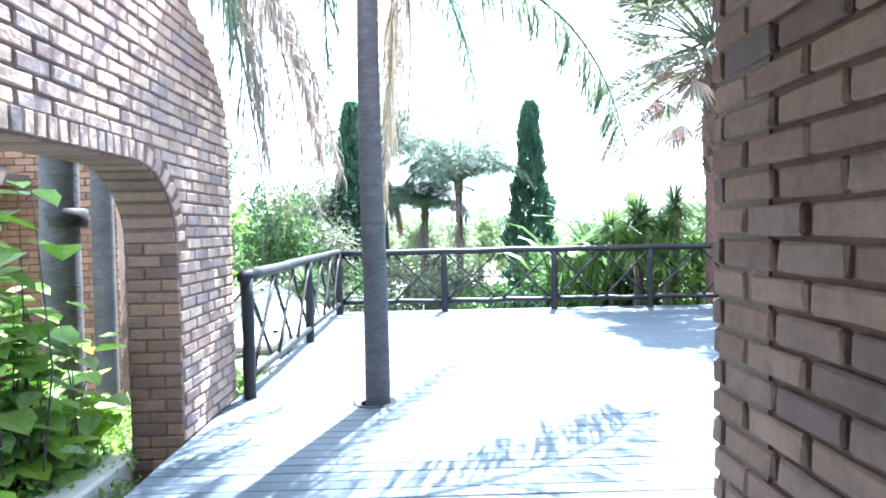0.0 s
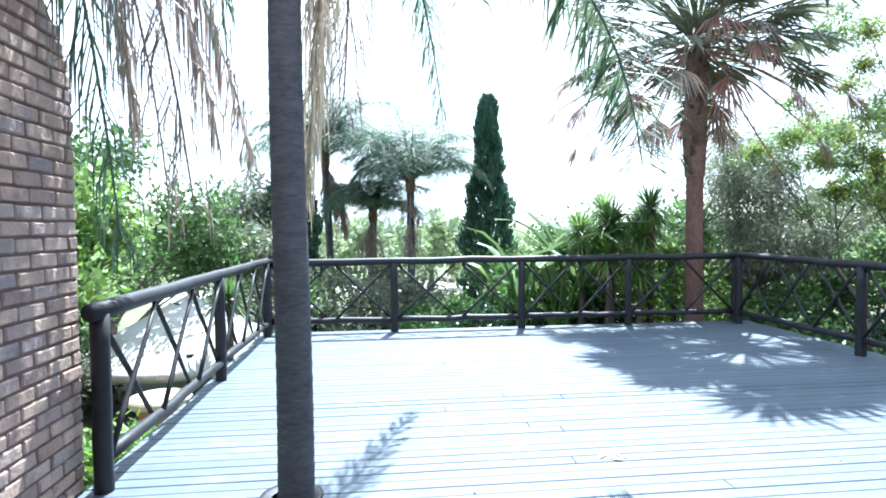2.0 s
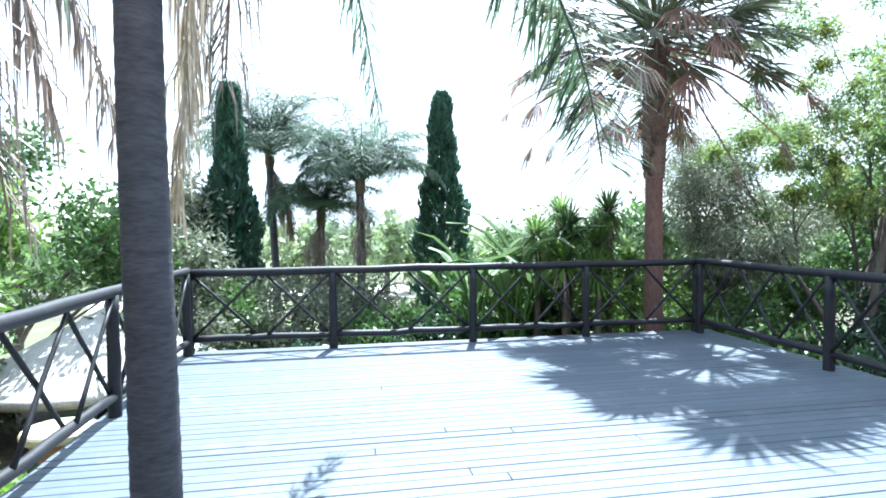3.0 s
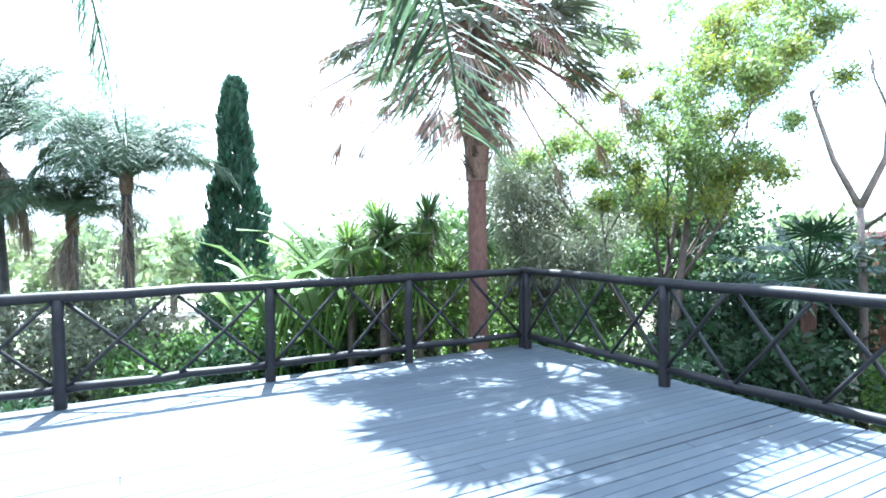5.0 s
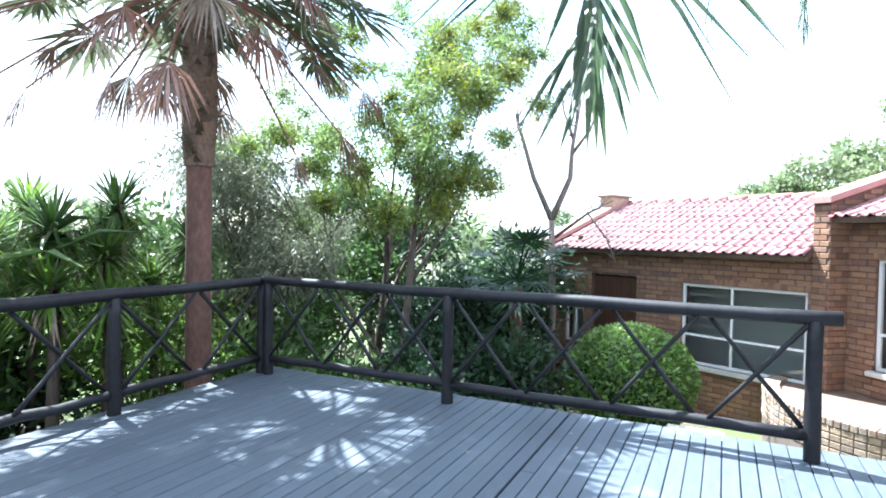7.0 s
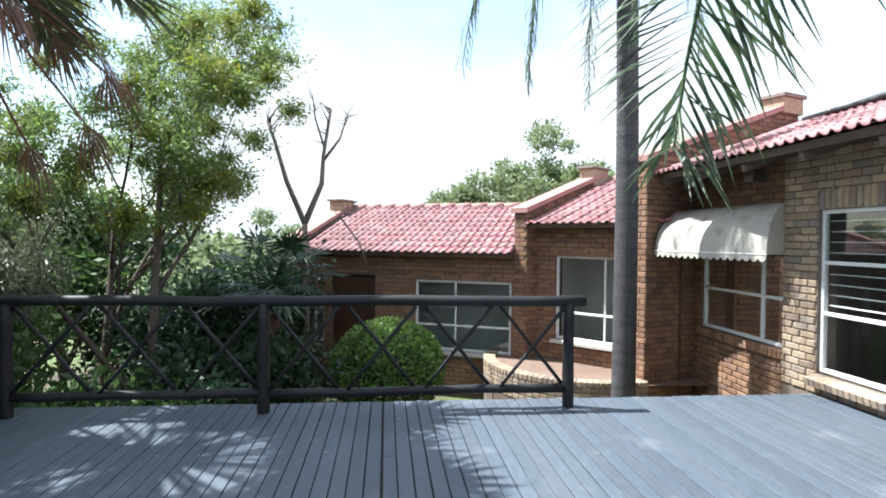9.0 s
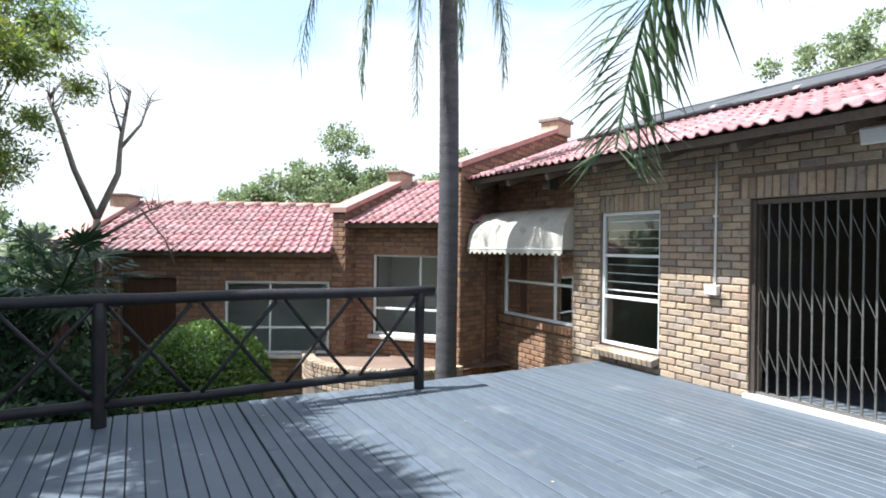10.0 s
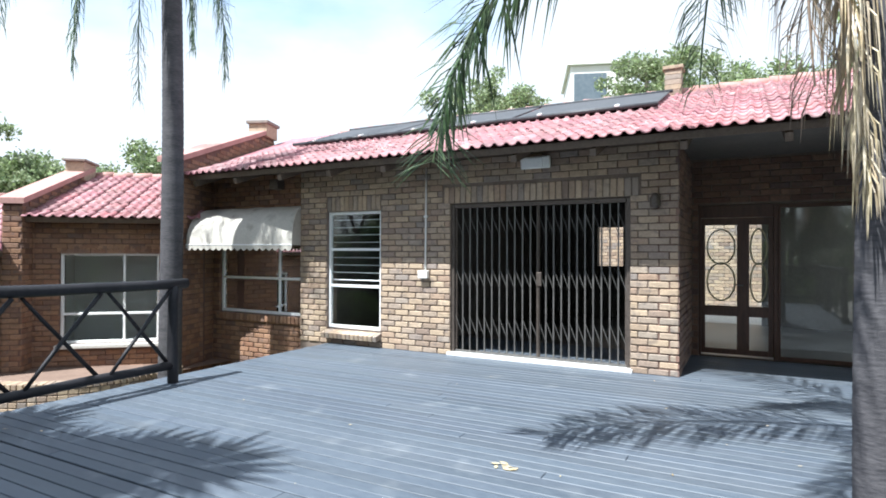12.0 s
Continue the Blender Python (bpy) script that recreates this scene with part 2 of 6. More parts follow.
# distance haze put into the leaf colour: paler than the near greens
LEAF_HAZY = leaf_material("hazy_far_leaf", (0.18, 0.24, 0.11), (0.30, 0.36, 0.19))

# ---------------------------------------------------------------- mesh helpers
class Build:
    """Collects vertices and faces of one mesh."""

    def __init__(self):
        self.v, self.f = [], []

    def add(self, verts, faces):
        k = len(self.v)
        self.v.extend(tuple(map(float, p)) for p in verts)
        self.f.extend(tuple(i + k for i in f) for f in faces)
        return self

    def box(self, lo, hi, m=None, cut=0.0):
        """A box between two corners; cut chamfers its edges."""
        verts, faces = block(lo, hi, cut)
        if m is not None:
            verts = [m @ Vector(p) for p in verts]
        return self.add(verts, faces)

    def tube(self, pts, radii, sides=8, caps=True):
        pts = [Vector(p) for p in pts]
        rings, up = [], None
        for i, p in enumerate(pts):
            d = (pts[min(i + 1, len(pts) - 1)] - pts[max(i - 1, 0)]).normalized()
            if up is None:
                up = d.orthogonal().normalized()
            up = (up - d * up.dot(d)).normalized()
            side = d.cross(up)
            r = radii[i] if hasattr(radii, "__len__") else radii
            rings.append([p + (up * math.cos(a) + side * math.sin(a)) * r for a in (2 * math.pi * k / sides for k in range(sides))])
        verts = [q for ring in rings for q in ring]
        faces = [(i * sides + k, i * sides + (k + 1) % sides, (i + 1) * sides + (k + 1) % sides, (i + 1) * sides + k)
                 for i in range(len(pts) - 1) for k in range(sides)]
        if caps:
            faces += [tuple(reversed(range(sides))), tuple((len(pts) - 1) * sides + k for k in range(sides))]
        return self.add(verts, faces)

    def lathe(self, profile, centre=(0, 0, 0), sides=20):
        c = Vector(centre)
        verts = [c + Vector((r * math.cos(a), r * math.sin(a), z)) for r, z in profile for a in (2 * math.pi * k / sides for k in range(sides))]
        faces = [(i * sides + k, i * sides + (k + 1) % sides, (i + 1) * sides + (k + 1) % sides, (i + 1) * sides + k)
                 for i in range(len(profile) - 1) for k in range(sides)]
        return self.add(verts, faces)

    def prism(self, outline, off):
        """A polygon pushed along off (both ends closed)."""
        off, n = Vector(off), len(outline)
        pts = [Vector(p) for p in outline]
        faces = [tuple(range(n)), tuple(reversed(range(n, 2 * n)))]
        faces += [(k, n + k, n + (k + 1) % n, (k + 1) % n) for k in range(n)]
        return self.add(pts + [p + off for p in pts], faces)

    def mesh(self, name, smooth=False):
        me = bpy.data.meshes.new(name)
        me.from_pydata(self.v, [], self.f)
        if smooth:
            me.polygons.foreach_set("use_smooth", [True] * len(me.polygons))
        me.update()
        return me


def block(lo, hi, cut=0.0):
    (x0, y0, z0), (x1, y1, z1) = lo, hi
    if not cut:
        v = [(x, y, z) for z in (z0, z1) for y in (y0, y1) for x in (x0, x1)]
        return v, [(0, 2, 3, 1), (4, 5, 7, 6), (0, 1, 5, 4), (2, 6, 7, 3), (0, 4, 6, 2), (1, 3, 7, 5)]
    c = cut
    v = []
    for sx, X in ((1, x0), (-1, x1)):
        for sy, Y in ((1, y0), (-1, y1)):
            for sz, Z in ((1, z0), (-1, z1)):
                v += [(X, Y + sy * c, Z + sz * c), (X + sx * c, Y, Z + sz * c), (X + sx * c, Y + sy * c, Z)]

    def q(i, j, k, a):
        return ((i * 2 + j) * 2 + k) * 3 + a
    f = []
    for i in (0, 1):
        f.append((q(i, 0, 0, 0), q(i, 1, 0, 0), q(i, 1, 1, 0), q(i, 0, 1, 0)))
        f.append((q(0, i, 0, 1), q(1, i, 0, 1), q(1, i, 1, 1), q(0, i, 1, 1)))
        f.append((q(0, 0, i, 2), q(1, 0, i, 2), q(1, 1, i, 2), q(0, 1, i, 2)))
    for a in (0, 1):
        for b in (0, 1):
            f.append((q(a, b, 0, 0), q(a, b, 1, 0), q(a, b, 1, 1), q(a, b, 0, 1)))
            f.append((q(a, 0, b, 0), q(a, 1, b, 0), q(a, 1, b, 2), q(a, 0, b, 2)))
            f.append((q(0, a, b, 1), q(1, a, b, 1), q(1, a, b, 2), q(0, a, b, 2)))
    f += [(q(i, j, k, 0), q(i, j, k, 1), q(i, j, k, 2)) for i in (0, 1) for j in (0, 1) for k in (0, 1)]
    return v, f


def fix_normals(me):
    bm = bmesh.new()
    bm.from_mesh(me)
    bmesh.ops.recalc_face_normals(bm, faces=bm.faces)
    bm.to_mesh(me)
    bm.free()
    return me


def part(name, built, material, parent=None, label="", smooth=False, fix=False):
    """One mesh object from a Build or a mesh, under a thing or a part."""
    me = built if isinstance(built, bpy.types.Mesh) else built.mesh(name, smooth)
    if fix:
        fix_normals(me)
    if material and not me.materials:
        me.materials.append(material)
    ob = new(name, me)
    if parent:
        ob.parent = parent
    return tagged(ob, label)


def thing(name, label, category, at=(0, 0, 0), group="", kind=""):
    ob = new(name)
    ob.empty_display_size = 0.1
    ob.location = at
    return tagged(ob, label, category, group, kind)


def frame_of(o, u, n):
    """Local axes: x along u, y out along n, z up, from o."""
    u, n = Vector(u).normalized(), Vector(n).normalized()
    m = Matrix.Identity(4)
    for i, a in enumerate((u, n, Vector((0, 0, 1)))):
        for j in range(3):
            m[j][i] = a[j]
    m.translation = Vector(o)
    return m


# ---------------------------------------------------------------- bricks
BR_L, BR_H, JOINT = 0.222, 0.073, 0.011
rb = random.Random(11)


def brick_mesh(seed):
    """A worn brick of unit length and height: a slightly domed, uneven face, rounded arrises and sides that run back into the joint."""
    r = random.Random(seed)
    xs, zs = (-0.5, -0.462, 0.0, 0.462, 0.5), (-0.5, -0.40, 0.40, 0.5)
    front, verts, faces = {}, [], []
    for i, x in enumerate(xs):
        for k, z in enumerate(zs):
            ex, ez = i in (0, 4), k in (0, 3)
            pull = 0.88 if ex and ez else 1.0
            y = (-0.003 if ex and ez else 0.003 if ex or ez else 0.010) + r.uniform(-0.0025, 0.0025)
            front[i, k] = len(verts)
            verts.append((x * (0.975 if ex and ez else 1.0) + r.uniform(-0.014, 0.014), y, z * pull + r.uniform(-0.035, 0.035)))
    for i in range(4):
        for k in range(3):
            faces.append((front[i, k], front[i + 1, k], front[i + 1, k + 1], front[i, k + 1]))
    rim = [front[i, 0] for i in range(5)] + [front[4, k] for k in (1, 2)] + [front[i, 3] for i in range(4, -1, -1)] + [front[0, k] for k in (2, 1)]
    n = len(verts)
    verts += [(verts[q][0], -0.03, verts[q][2]) for q in rim]
    m = len(rim)
    faces += [(rim[q], n + q, n + (q + 1) % m, rim[(q + 1) % m]) for q in range(m)]
    me = Build().add(verts, faces).mesh("brick")
    me.materials.append(BRICK)
    return fix_normals(me)


BRICK_MESHES = [brick_mesh(s) for s in range(6)]
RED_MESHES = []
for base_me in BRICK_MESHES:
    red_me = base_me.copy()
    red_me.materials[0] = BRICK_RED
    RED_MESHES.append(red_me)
SHADED_MESHES = []
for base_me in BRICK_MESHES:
    shaded_me = base_me.copy()
    shaded_me.materials[0] = BRICK_SHADED
    SHADED_MESHES.append(shaded_me)
PINK_MESHES = []
for base_me in BRICK_MESHES:
    pink_me = base_me.copy()
    pink_me.materials[0] = BRICK_PINK
    PINK_MESHES.append(pink_me)
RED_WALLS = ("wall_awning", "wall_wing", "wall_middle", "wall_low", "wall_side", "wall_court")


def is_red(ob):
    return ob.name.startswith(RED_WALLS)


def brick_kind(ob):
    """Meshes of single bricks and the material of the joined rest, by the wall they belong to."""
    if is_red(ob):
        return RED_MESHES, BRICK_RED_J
    # entrance walls get the copy with shade in its tint
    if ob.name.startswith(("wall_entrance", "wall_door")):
        return SHADED_MESHES, BRICK_SHADED_J
    if ob.name.startswith("wall_garden"):
        return PINK_MESHES, BRICK_PINK_J
    return BRICK_MESHES, BRICK_J


def lay(spans, height, z0=0.0):
    """Running bond: for each course the solid stretches given by spans(z), as (centre_u, centre_z, length)."""
    out = []
    k = 0
    z = z0
    while z + BR_H <= height + 0.02:
        shift = 0.5 * (BR_L + JOINT) * (k % 2)
        for a, b in spans(z + BR_H / 2):
            i = math.floor((a - shift) / (BR_L + JOINT))
            while True:
                s = i * (BR_L + JOINT) + shift
                lo, hi = max(s, a), min(s + BR_L, b)
                if s > b:
                    break
                if hi - lo > 0.035:
                    out.append(((lo + hi) / 2, z + BR_H / 2, hi - lo))
                i += 1
        z += BR_H + JOINT
        k += 1
    return out


def brick_skin(parent, m, bricks, singles=lambda u, z: False, proud=0.0, rest_mat=None):
    """Bricks on a wall's face, in the wall's local axes m (x along, y out): those named by singles one by one, the rest joined."""
    rest = Build()
    count = 0
    for u, z, length in bricks:
        j = rb.uniform(-0.003, 0.005) + proud
        u += rb.uniform(-0.004, 0.004)
        tilt = rb.uniform(-0.6, 0.6)
        if singles(u, z) and count < 300:
            count += 1
            ob = new("brick", brick_kind(parent)[0][rb.randrange(6)])
            ob.parent = parent
            ob.matrix_basis = parent.matrix_basis.inverted() @ m @ pose(u, j, z, 0, tilt, rb.uniform(-0.5, 0.5)) @ Matrix.Diagonal((length * rb.uniform(0.955, 1.0), 1, BR_H * rb.uniform(0.9, 1.0), 1))
        else:
            h = BR_H / 2 + rb.uniform(-0.002, 0.002)
            rest.box((-length / 2, -0.02, -h), (length / 2, 0.010 + j, h), m @ pose(u, 0, z, 0, tilt, 0), 0.006)
    if rest.v:
        ob = part("bricks", rest, rest_mat or brick_kind(parent)[1], parent, "clay bricks in running bond")
        ob.matrix_basis = parent.matrix_basis.inverted()
        tagged(ob, kind="stuff")


def soldier(parent, m, u0, u1, z, height=0.222, step=0.084, depth=0.0, name="brick"):
    """A row of bricks on end over an opening."""
    n = max(1, round((u1 - u0) / step))
    for i in range(n):
        ob = new(name, brick_kind(parent)[0][rb.randrange(6)])
        ob.parent = parent
        ob.matrix_basis = parent.matrix_basis.inverted() @ m @ pose(u0 + (i + 0.5) * (u1 - u0) / n, depth, z + height / 2, 0, 90 + rb.uniform(-1, 1), 0) @ Matrix.Diagonal((height, 1, BR_H, 1))


# ---------------------------------------------------------------- plants
def quads(name, centre, along, across, length, width, fold=0.0):
    """Many leaf blades as one mesh: kites of given places, directions and sizes (numpy arrays)."""
    n = len(centre)
    l, w = length[:, None], width[:, None]
    a = centre - along * l * 0.5
    b = centre + across * w * 0.5 - along * l * 0.08
    c = centre + along * l * 0.5
    d = centre - across * w * 0.5 - along * l * 0.08
    v = np.stack([a, b, c, d], 1).reshape(-1, 3)
    me = bpy.data.meshes.new(name)
    me.vertices.add(4 * n)
    me.vertices.foreach_set("co", v.ravel())
    me.loops.add(4 * n)
    me.loops.foreach_set("vertex_index", np.arange(4 * n))
    me.polygons.add(n)
    me.polygons.foreach_set("loop_start", np.arange(n) * 4)
    me.update()
    me.validate()
    return me


def unit(a):
    return a / np.maximum(np.linalg.norm(a, axis=-1, keepdims=True), 1e-9)


def leaf_cloud(name, clumps, count, size, seed, slim=0.45, hang=0.0, shell=0.5):
    """Leaves round clump centres (x, y, z, r): denser towards each clump's rim, with gaps between the clumps."""
    g = np.random.default_rng(seed)
    cl = np.array(clumps, float)
    weight = cl[:, 3] ** 2
    pick = g.choice(len(cl), count, p=weight / weight.sum())
    d = unit(g.normal(size=(count, 3)))
    rad = (shell + (1 - shell) * g.random(count)) * (0.75 + 0.5 * g.random(count))
    pos = cl[pick, :3] + d * (rad * cl[pick, 3])[:, None] * np.array([1, 1, 0.8])
    along = unit(d + g.normal(size=(count, 3)) * 0.8 + np.array([0, 0, -hang]))
    across = unit(np.cross(along, g.normal(size=(count, 3))))
    s = size * (0.6 + 0.8 * g.random(count))
    return quads(name, pos, along, across, s, s * slim)


def limbs(base, height, seed, spread=0.5, levels=3, kids=4, r0=0.12, lean=(0, 0), first=0.35, wiggle=0.12):
    """A tapered trunk with branching limbs; returns the mesh and the tips."""
    r = random.Random(seed)
    b, tips = Build(), []

    def grow(p, d, length, rad, level):
        pts, radii = [p], [rad]
        q, dd = p.copy(), d.copy()
        steps = 5
        for i in range(steps):
            dd = (dd + Vector((r.uniform(-1, 1), r.uniform(-1, 1), r.uniform(-0.3, 0.6))) * wiggle).normalized()
            q = q + dd * (length / steps)
            pts.append(q.copy())
            radii.append(rad * (1 - 0.55 * (i + 1) / steps))
        b.tube(pts, radii, 8 if level == 0 else 5)
        if level == levels:
            tips.append((q, dd))
            return
        for k in range(kids + (level > 0) - r.randrange(2)):
            f = first + (1 - first) * (k + r.random()) / kids if level == 0 else 0.35 + 0.65 * r.random()
            f = min(f, 1.0)
            i = min(int(f * steps), steps - 1)
            start = pts[i].lerp(pts[i + 1], f * steps - i)
            a = r.uniform(0, 2 * math.pi)
            out = Vector((math.cos(a), math.sin(a), r.uniform(0.2, 0.9)))
            nd = (dd * (1 - spread) + out * spread).normalized()
            grow(start, nd, length * r.uniform(0.5, 0.72), radii[i] * 0.6, level + 1)
        tips.append((q, dd))

    grow(Vector(base), Vector((lean[0], lean[1], 1)).normalized(), height * 0.55, r0, 0)
    return b, tips


def frond(path, leaflets, leaf_len, width, droop, seed, spread=0.9, start=0.14):
    """A feather-palm frond: an arching rib with slim leaflets on both sides. path: points along the rib."""
    g = np.random.default_rng(seed)
    P = [Vector(p) for p in path]
    b = Build()
    n = len(P)
    b.tube(P, [0.022 * (1 - 0.85 * i / (n - 1)) + 0.002 for i in range(n)], 5)
    for i in range(leaflets):
        t = start + (1 - start) * (i + g.random() * 0.5) / leaflets
        x = t * (n - 1)
        k = min(int(x), n - 2)
        p = P[k].lerp(P[k + 1], x - k)
        d = (P[k + 1] - P[k]).normalized()
        side = d.cross(Vector((0, 0, 1)))
        if side.length < 0.25:
            side = Vector((math.cos(seed), math.sin(seed), 0)).cross(d)
        side.normalize()
        L = leaf_len * (0.45 + 0.75 * math.sin(math.pi * min(max(t * 0.9 + 0.08, 0), 1))) * g.uniform(0.75, 1.1)
        for s in (-1, 1):
            out = (side * s * spread + d * g.uniform(0.35, 0.75) + Vector((g.normal(0, 0.16), g.normal(0, 0.16), g.normal(0.0, 0.2)))).normalized()
            mid = p + out * L * 0.5 + Vector((0, 0, -droop * L * 0.16))
            tip = p + out * L * (1 - 0.3 * droop) + Vector((0, 0, -droop * L * 0.62))
            w = out.cross(Vector((0, 0, 1)))
            w = (w if w.length > 0.1 else d).normalized() * width * 0.5
            up = Vector((0, 0, width * 0.25))
            b.add([p - w * 0.5, p + w * 0.5, mid - w - up, mid + up * 0.6, mid + w - up, tip], [(0, 1, 3, 2), (1, 4, 3), (2, 3, 5), (3, 4, 5)])
    return b


def arch_path(base, azimuth, length, rise, fall, steps=12, sway=0.0, power=1.15):
    """A rib that rises from base and arches over and down: rise and fall in degrees from level."""
    p, pts = Vector(base), [Vector(base)]
    for i in range(steps):
        t = (i + 0.5) / steps
        el = radians(rise + (fall - rise) * t ** power)
        az = radians(azimuth + sway * t)
        p = p + Vector((math.cos(az) * math.cos(el), math.sin(az) * math.cos(el), math.sin(el))) * (length / steps)
        pts.append(p.copy())
    return pts


def fan_leaf(base, azimuth, elevation, stalk, radius, seed, dead=False):
    """A fan-palm leaf: stalk and a half-round blade of folded, split segments, limp when dead."""
    g = random.Random(seed)
    az, el = radians(azimuth), radians(elevation)
    d = Vector((math.cos(az) * math.cos(el), math.sin(az) * math.cos(el), math.sin(el)))
    b = Build()
    p0 = Vector(base)
    bend = Vector((0, 0, -0.25 * stalk * (1.4 if dead else 0.6)))
    hub = p0 + d * stalk + bend
    b.tube([p0, p0 + d * stalk * 0.5 + bend * 0.3, hub], [0.022, 0.016, 0.012], 4)
    fwd = (d + bend.normalized() * (0.9 if dead else 0.25)).normalized()
    side = fwd.cross(Vector((0, 0, 1)))
    side = (side if side.length > 0.05 else Vector((1, 0, 0))).normalized()
    nrm = side.cross(fwd)
    n = 21
    spreading = radians(62 if dead else 112)
    for i in range(n):
        a = -spreading + 2 * spreading * i / (n - 1) + g.uniform(-0.05, 0.05)
        o = fwd * math.cos(a) + side * math.sin(a)
        L = radius * (0.72 + 0.28 * math.cos(a)) * g.uniform(0.85, 1.1)
        sag = Vector((0, 0, -1)) * L * (g.uniform(0.35, 0.7) if dead else g.uniform(0.05, 0.3))
        q = side * math.cos(a) - fwd * math.sin(a)
        w = q * (L * math.tan(spreading / n) * 1.25)
        m = hub + o * L * 0.5 + sag * 0.2 + nrm * 0.015 * (1 if i % 2 else -1)
        b.add([hub, m - w * 0.5, m + w * 0.5, hub + o * L + sag], [(0, 2, 1), (1, 2, 3)])
    return b


def rosette(base, count, length, width, seed, droop=0.5, low=-10):
    """Sword-shaped leaves round a stem tip."""
    g = random.Random(seed)
    b = Build()
    for i in range(count):
        az = i * 2.39996 + g.uniform(-0.2, 0.2)
        el = radians(low + (66 - low) * (i / count) ** 1.2)
        L = length * g.uniform(0.75, 1.1)
        d = Vector((math.cos(az) * math.cos(el), math.sin(az) * math.cos(el), math.sin(el)))
        w = Vector((-math.sin(az), math.cos(az), 0)) * width * 0.5
        p = Vector(base)
        m = p + d * L * 0.55
        t = p + d * L * 0.95 + Vector((0, 0, -droop * L * 0.45 * math.cos(el)))
        b.add([p - w * 0.6, p + w * 0.6, m + w, m - w, t], [(0, 1, 2, 3), (3, 2, 4)])
    return b


def paddle(base, azimuth, rise, length, blade, width, seed):
    """A banana-like leaf: a stalk and a broad blade that folds along its rib and arches over."""
    g = random.Random(seed)
    pts = arch_path(base, azimuth, length, rise, rise - 70 - g.uniform(0, 60), 10, power=3.2)
    b = Build()
    b.tube(pts, [0.03 * (1 - 0.8 * i / 10) + 0.003 for i in range(11)], 5)
    k0 = int(10 * (1 - blade))
    rows = []
    for k in range(k0, 11):
        t = (k - k0) / (10 - k0)
        d = (pts[min(k + 1, 10)] - pts[max(k - 1, 0)]).normalized()
        s = d.cross(Vector((0, 0, 1)))
        s = (s if s.length > 0.1 else Vector((1, 0, 0))).normalized()
        u = s.cross(d)
        w = width * 0.5 * math.sin(math.pi * min(0.08 + 0.92 * t, 0.97)) ** 0.6
        rows.append((pts[k] - s * w + u * w * 0.25 + Vector((0, 0, g.uniform(-0.02, 0.02))), pts[k], pts[k] + s * w + u * w * 0.25 + Vector((0, 0, g.uniform(-0.02, 0.02)))))
    v = [p for r in rows for p in r]
    f = []
    for k in range(len(rows) - 1):
        f += [(3 * k, 3 * k + 1, 3 * k + 4, 3 * k + 3), (3 * k + 1, 3 * k + 2, 3 * k + 5, 3 * k + 4)]
    return b.add(v, f)

# ---------------------------------------------------------------- ground
def ground_height(x, y):
    d = math.hypot(x - 2, y - 5)
    return -1.35 - 0.35 * min(max((d - 10) / 20, 0), 1) + 0.10 * noise.noise(Vector((x * 0.2, y * 0.2, 0))) * min(d / 8, 1)


g_build = Build()
radii = [0, 2, 4, 6, 8, 10, 12, 15, 18, 22, 28, 36, 50, 80, 140, 300, 700, 1500]
gv = [(2, 5, ground_height(2, 5))]
for r in radii[1:]:
    gv += [(2 + r * math.cos(2 * math.pi * k / 64), 5 + r * math.sin(2 * math.pi * k / 64), ground_height(2 + r * math.cos(2 * math.pi * k / 64), 5 + r * math.sin(2 * math.pi * k / 64))) for k in range(64)]
gf = [(0, 1 + k, 1 + (k + 1) % 64) for k in range(64)]
for i in range(len(radii) - 2):
    gf += [(1 + i * 64 + k, 1 + (i + 1) * 64 + k, 1 + (i + 1) * 64 + (k + 1) % 64, 1 + i * 64 + (k + 1) % 64) for k in range(64)]
ground = part("ground", g_build.add(gv, gf), SOIL, smooth=True)
tagged(ground, "dark garden soil with leaf litter and patchy grass", "ground", kind="structure")

# sunlit drive beyond the garden, seen between the trunks
drive = Build().prism([(-6, 19, -1.58), (14, 19.5, -1.58), (18, 34, -1.58), (-12, 34, -1.58)], (0, 0, -0.12))
tagged(part("road", drive, SAND, fix=True), "pale bleached drive beyond the trees", "road", kind="structure")

# ---------------------------------------------------------------- deck
DX0, DX1, DY0, DY1 = -1.25, 6.36, 0.24, 10.32
PALM_AT = (-0.02, 5.04)
deck = thing("floor", "raised timber deck of long planks painted blue-grey", "deck", kind="structure")
pitch = 0.1145
rows = int((DY1 - DY0) / pitch)
rd = random.Random(3)
for i in range(rows):
    y0 = DY0 + i * pitch
    y1 = y0 + pitch - (0.018 if abs(y0 + pitch - 6.70) < pitch / 2 else rd.uniform(0.005, 0.009))
    z = rd.uniform(-0.002, 0.002)
    x1 = DX1 + rd.uniform(-0.012, 0.012)
    cuts = [DX0, x1]
    if rd.random() < 0.45:
        cuts.insert(1, rd.uniform(0.8, 5.0))
    if y0 < PALM_AT[1] + 0.05 and y1 > PALM_AT[1] - 0.05:
        cuts = [DX0, PALM_AT[0] - 0.13, PALM_AT[0] + 0.13, x1]
    for k in range(len(cuts) - 1):
        if len(cuts) == 4 and k == 1:
            continue
        b = Build().box((cuts[k] + (0.002 if k else 0), y0, z - 0.03), (cuts[k + 1] - 0.002, y1, z), None, 0.004)
        part("plank", b, DECK, deck, fix=False)
sub = Build()
for k in range(9):
    x = DX0 + 0.15 + k * (DX1 - DX0 - 0.3) / 8
    sub.box((x - 0.025, DY0 + 0.05, -0.19), (x + 0.025, DY1 - 0.06, -0.035))
